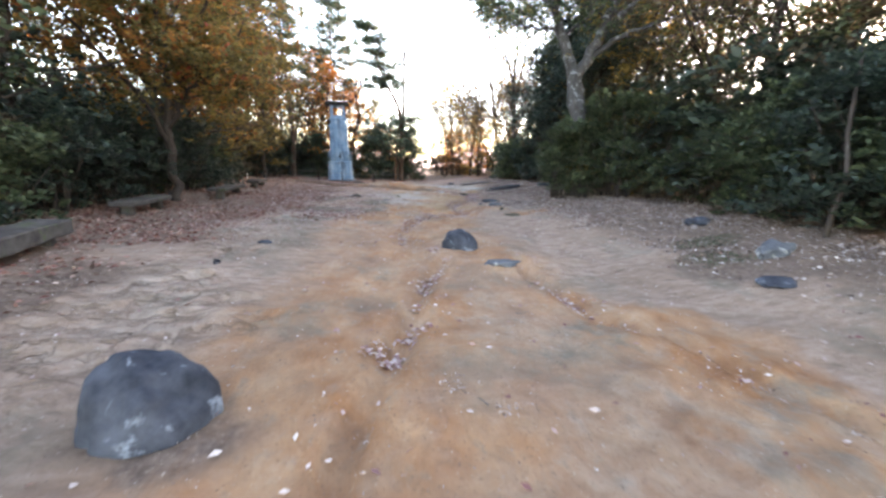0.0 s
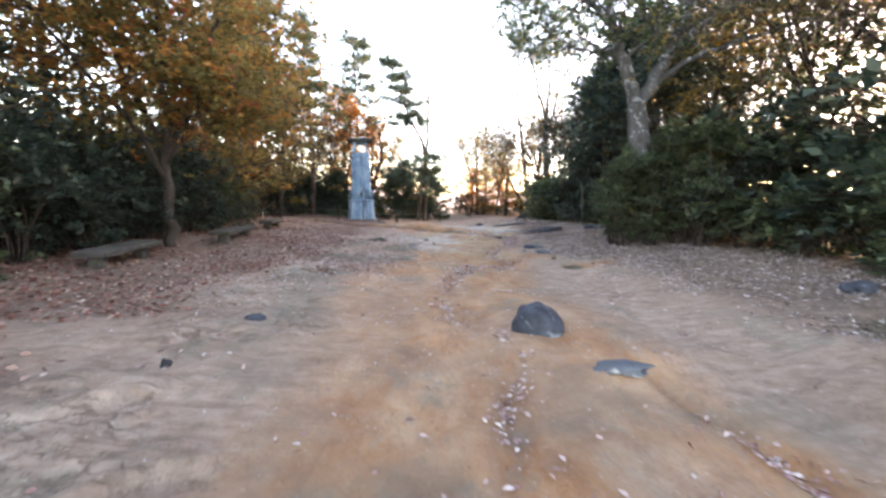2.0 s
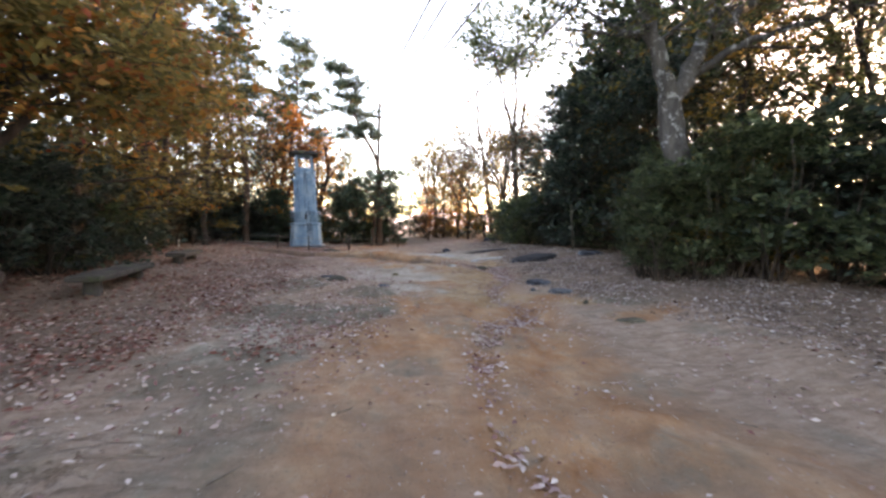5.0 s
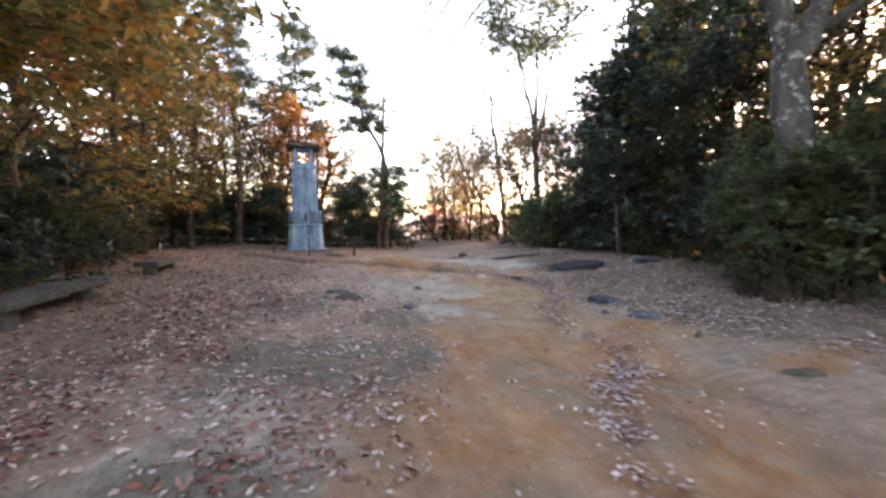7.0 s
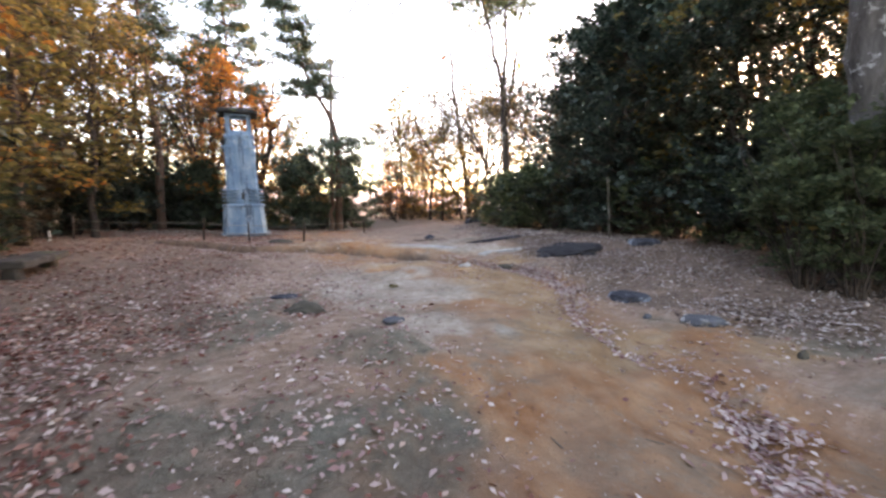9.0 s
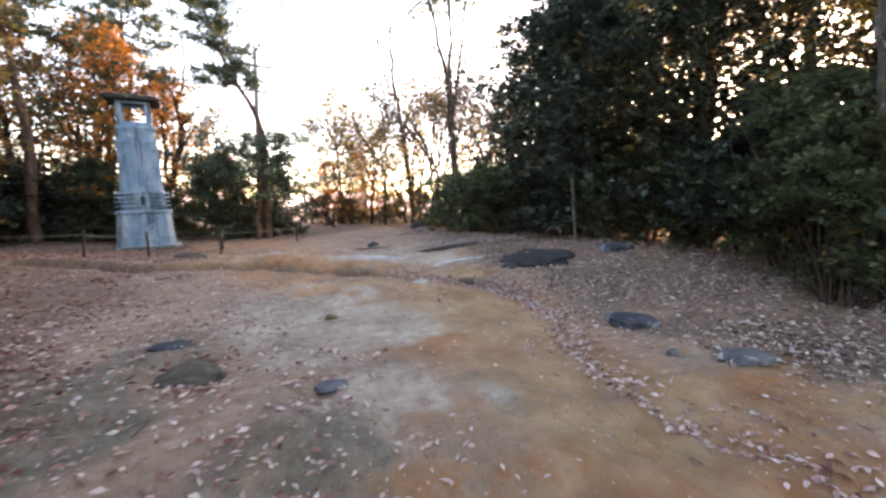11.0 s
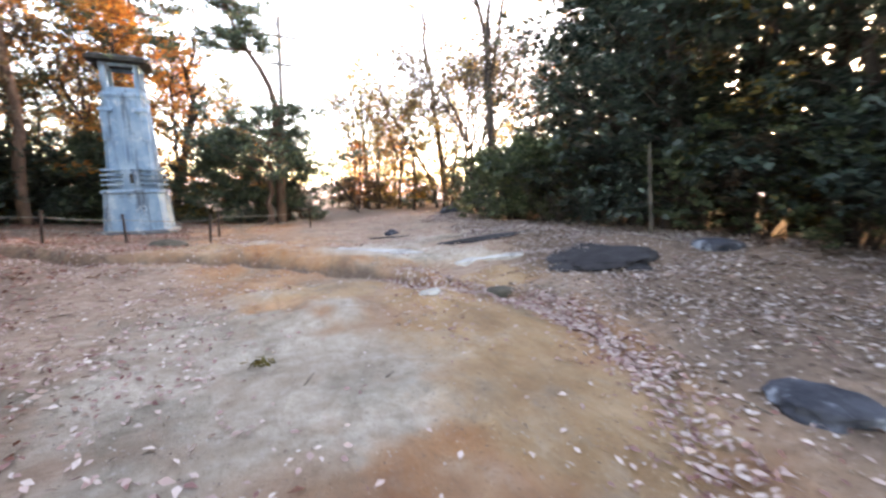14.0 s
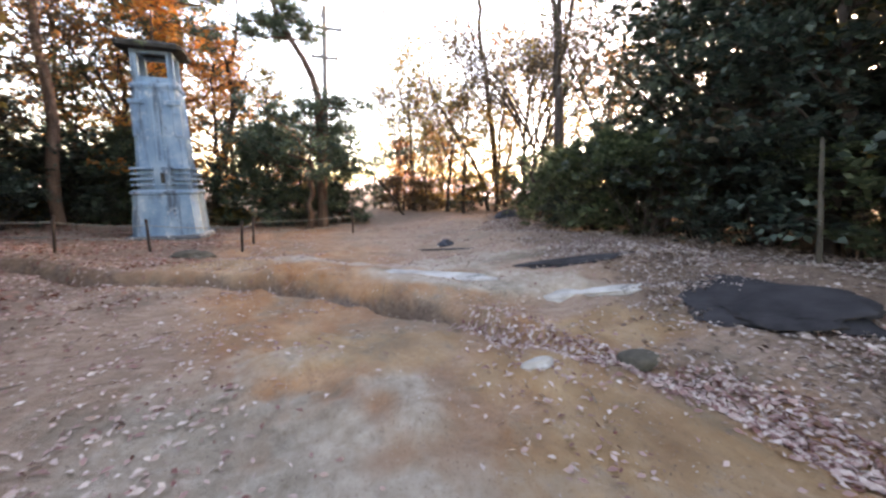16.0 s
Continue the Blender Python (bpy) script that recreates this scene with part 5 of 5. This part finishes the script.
# slender bare stem on the bank and a curved one by the thicket
for pts, r in (([(7.75, 20.05, 0), (7.72, 20.1, 0.7), (7.68, 20.15, 1.3), (7.66, 20.2, 1.85)], 0.04), ([(7.0, 5.6, 0), (7.02, 5.6, 0.5), (7.15, 5.6, 1.0), (7.1, 5.7, 1.7), (7.3, 5.9, 3.0)], 0.045)):
    w = Wood()
    z = ground_at(pts[0][0], pts[0][1]) - 0.1
    w.limb([(x, y, h + z) for x, y, h in pts], [r * (1 - 0.12 * i) for i in range(len(pts))], 8)
    tagged(new("sapling_trunk", w.mesh("sapling_trunk", STICK if pts[0][1] > 10 else BARK)), "slender bare sapling trunk before the thicket", "tree")


# ---- fallen leaves ----
def litter(name, x, y, size, mat, label, seed):
    rng = np.random.default_rng(seed)
    c = np.stack([x, y, height(x, y) + 0.012 + 0.02 * rng.uniform(0, 1, len(x)) ** 2], 1)
    q = leaves(rng, c, size, 0.52, 0.88)
    low = height(q[:, :, 0].ravel(), q[:, :, 1].ravel()).reshape(q.shape[:2]) + 0.004
    q[:, :, 2] = np.maximum(q[:, :, 2], low)
    tagged(new(name, quads(name, q, mat)), label, "fallen leaves", kind="stuff")


def scattered(seed, n, x0, x1, y0, y1, density):
    rng = np.random.default_rng(seed)
    x, y = rng.uniform(x0, x1, n), rng.uniform(y0, y1, n)
    keep = rng.uniform(0, 1, n) < density(x, y)
    return x[keep], y[keep]


def rill_density(x, y):
    d = np.minimum(line_dist(x, y, RILL_MAIN[:11]) * 1.0, line_dist(x, y, RILL_FAR) * 1.1)
    return np.exp(-(d / 0.19) ** 2) * (0.16 + 0.6 * ease(0.45, 0.75, vnoise(x, y, 1.3, 41)) + 0.45 * ease(15.8, 17, y)) * (0.3 + 0.7 * ease(11, 13, y))


x, y = scattered(1, 110000, -9, 0.5, -1, 33, lambda x, y: litter_left(x, y) * (0.15 + 0.75 * vnoise(x, y, 0.8, 42) ** 1.3) * (1 - 0.5 * ease(16, 19, y)))
litter("fallen_leaves", x, y, 0.085, LITTER_RED, "reddish brown fallen leaves lying on the earth", 2)
x, y = scattered(3, 260000, 3, 9, -1, 34, lambda x, y: litter_right(x, y) * (0.05 + 1.0 * vnoise(x, y, 0.9, 43) ** 1.9) * (1 - 0.35 * ease(9, 6, y)))
litter("fallen_leaves", x, y, 0.068, LITTER, "pale brown fallen leaves on the bank", 4)
x, y = scattered(5, 300000, -1, 5, 6, 24, rill_density)
litter("fallen_leaves", x, y, 0.07, LITTER_PALE, "pale pinkish leaves gathered in the rills", 6)
x, y = scattered(7, 85000, -5, 7, -1, 33, lambda x, y: 0.03 + 0.55 * ease(0.45, 0.85, vnoise(x, y, 1.2, 44)) * ease(5, 11, y) + 0.45 * ease(1.4, -0.6, x) * ease(9, 12, y) * ease(0.3, 0.7, vnoise(x, y, 1.0, 46)) + 0.3 * ease(2.0, 3.4, x) * ease(11.5, 13, y) * ease(0.35, 0.7, vnoise(x, y, 1.4, 47)) + 0.7 * ease(0.5, 0.75, vnoise(x, y, 2.2, 48)) * np.exp(-(np.minimum(line_dist(x, y, RILL_MID), line_dist(x, y, RILL_RIGHT)) / 0.2) ** 2))
litter("fallen_leaves", x, y, 0.062, LITTER_PALE, "scattered dry leaves on the trodden earth", 8)

x, y = scattered(16, 20000, -3.6, 1.0, 10.4, 16.8, lambda x, y: (0.05 + 0.2 * ease(0.45, 0.8, vnoise(x, y, 1.5, 49))) * ease(0.8, -0.6, x - 0.25 * (y - 14)) * ease(10.4, 11.4, y))
litter("fallen_leaves", x, y, 0.075, LITTER_PALE, "clumps of curled dry leaves on mossy earth", 17)
x, y = scattered(18, 16000, -3.6, 0.2, 10.4, 18, lambda x, y: (0.04 + 0.4 * ease(0.5, 0.8, vnoise(x, y, 1.2, 50))) * ease(0.2, -1.0, x))
litter("fallen_leaves", x, y, 0.075, LITTER_RED, "clumps of red fallen leaves on mossy earth", 19)

x, y = scattered(20, 160000, -1, 4.5, 0, 14, lambda x, y: np.exp(-(np.minimum(line_dist(x, y, RILL_MID), line_dist(x, y, RILL_RIGHT)) / 0.09) ** 2) * ease(0.5, 0.7, vnoise(x, y, 2.0, 53)) * 0.28 + 0.45 * blob(x, y, 0.03, 3.2, 0.16, 0.16) + 0.4 * blob(x, y, 0.85, 6.55, 0.12, 0.2) + 0.22 * blob(x, y, 1.5, 11.6, 0.16, 0.4, 20) + 0.3 * blob(x, y, 0.98, 10.9, 0.2, 0.25) + 0.3 * blob(x, y, 2.3, 12.3, 0.12, 0.3, 20))
litter("fallen_leaves", x, y, 0.062, LITTER_PALE, "small heaps of pale leaves caught in the rills", 21)

x, y = scattered(12, 90000, -6, 7, 0, 26, lambda x, y: 0.10 + 0.5 * ease(0.5, 0.8, vnoise(x, y, 1.7, 45)))
litter("leaf_crumbs", x, y, 0.022, LITTER, "crumbs of dry leaves and grit on the earth", 13)

# weeds, and moss beside the stones
def weed(x, y, mat, label, seed, n=26, size=0.09):
    rng = np.random.default_rng(seed)
    a = rng.uniform(0, 2 * math.pi, n)
    r = 0.13 * rng.uniform(0.1, 1, n)
    c = np.stack([x + np.cos(a) * r, y + np.sin(a) * r, ground_at(x, y) + rng.uniform(0.01, 0.05, n)], 1)
    tagged(new("weed", quads("weed", leaves(rng, c, size, 0.35, 0.5), mat)), label, "weed")


weed(0.68, 17.85, OLIVE, "small yellow-green weed on pale earth", 61)
weed(0.5, 2.55, LITTER, "small dry grey weed on the clay", 62, 36, 0.035)
weed(0.8, 2.15, LITTER, "small dry grey weed on the clay", 63, 24, 0.035)
x, y = scattered(14, 9000, 4.2, 6.2, 4.6, 6.8, lambda x, y: blob(x, y, 5.0, 5.4, 0.5, 0.35) + blob(x, y, 5.5, 6.3, 0.45, 0.3))
litter("moss", x, y, 0.03, GREEN_MID, "low green moss beside the flat stones", 15)
w = Wood()
w.limb([(-7.75, 26.0, ground_at(-7.75, 26.0) - 0.05), (-7.75, 26.0, ground_at(-7.75, 26.0) + 0.2), (-7.75, 26.0, ground_at(-7.75, 26.0) + 0.32)], [0.035, 0.035, 0.03], 8)
tagged(new("marker_post", w.mesh("marker_post", WHITE)), "short white marker post in fallen leaves", "post")

# dry twigs on the ground
rng = np.random.default_rng(9)
w = Wood()
x, y = scattered(10, 1500, -6.5, 8, 0, 30, lambda x, y: 0.08 + 0.5 * litter_right(x, y) + 0.25 * litter_left(x, y))
for px, py in zip(x, y):
    a, n = rng.uniform(0, math.pi), rng.uniform(0.05, 0.14)
    ends = [(px + math.cos(a) * n * s, py + math.sin(a) * n * s) for s in (-1, 0, 1)]
    w.limb([(ex, ey, ground_at(ex, ey) + 0.012) for ex, ey in ends], [0.006, 0.005, 0.003], 4)
tagged(new("dry_twigs", w.mesh("dry_twigs", TWIG)), "dry broken twigs strewn over the earth", "twigs", kind="stuff")


# ---- distance ----
def build_hills():
    m, n, l, b = material("hills_painted_haze", 1.0, spec=0.0)
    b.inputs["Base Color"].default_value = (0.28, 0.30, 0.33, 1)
    # haze in front of the hills is painted in as a faint pink glow
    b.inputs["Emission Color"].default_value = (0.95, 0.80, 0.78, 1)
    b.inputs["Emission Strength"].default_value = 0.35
    v, f = [], []
    for i in range(121):
        a = radians(-70 + 140 * i / 120)
        r = 1500
        h = 35 + 60 * float(vnoise(i * 0.14, 3.0, 1.0, 51)) + 18 * float(vnoise(i * 0.6, 1.0, 1.0, 52))
        x, y = math.sin(a) * r, math.cos(a) * r
        v += [(x, y, -80), (x, y, h - 40), (x * 1.2, y * 1.2, -80)]
    for i in range(120):
        k = 3 * i
        f += [(k, k + 3, k + 4, k + 1), (k + 1, k + 4, k + 5, k + 2)]
    tagged(new("backdrop", mesh_of("backdrop", v, f, m, True)), "distant hills beyond the valley, haze painted as a pale glow", "hills", kind="structure")


build_hills()
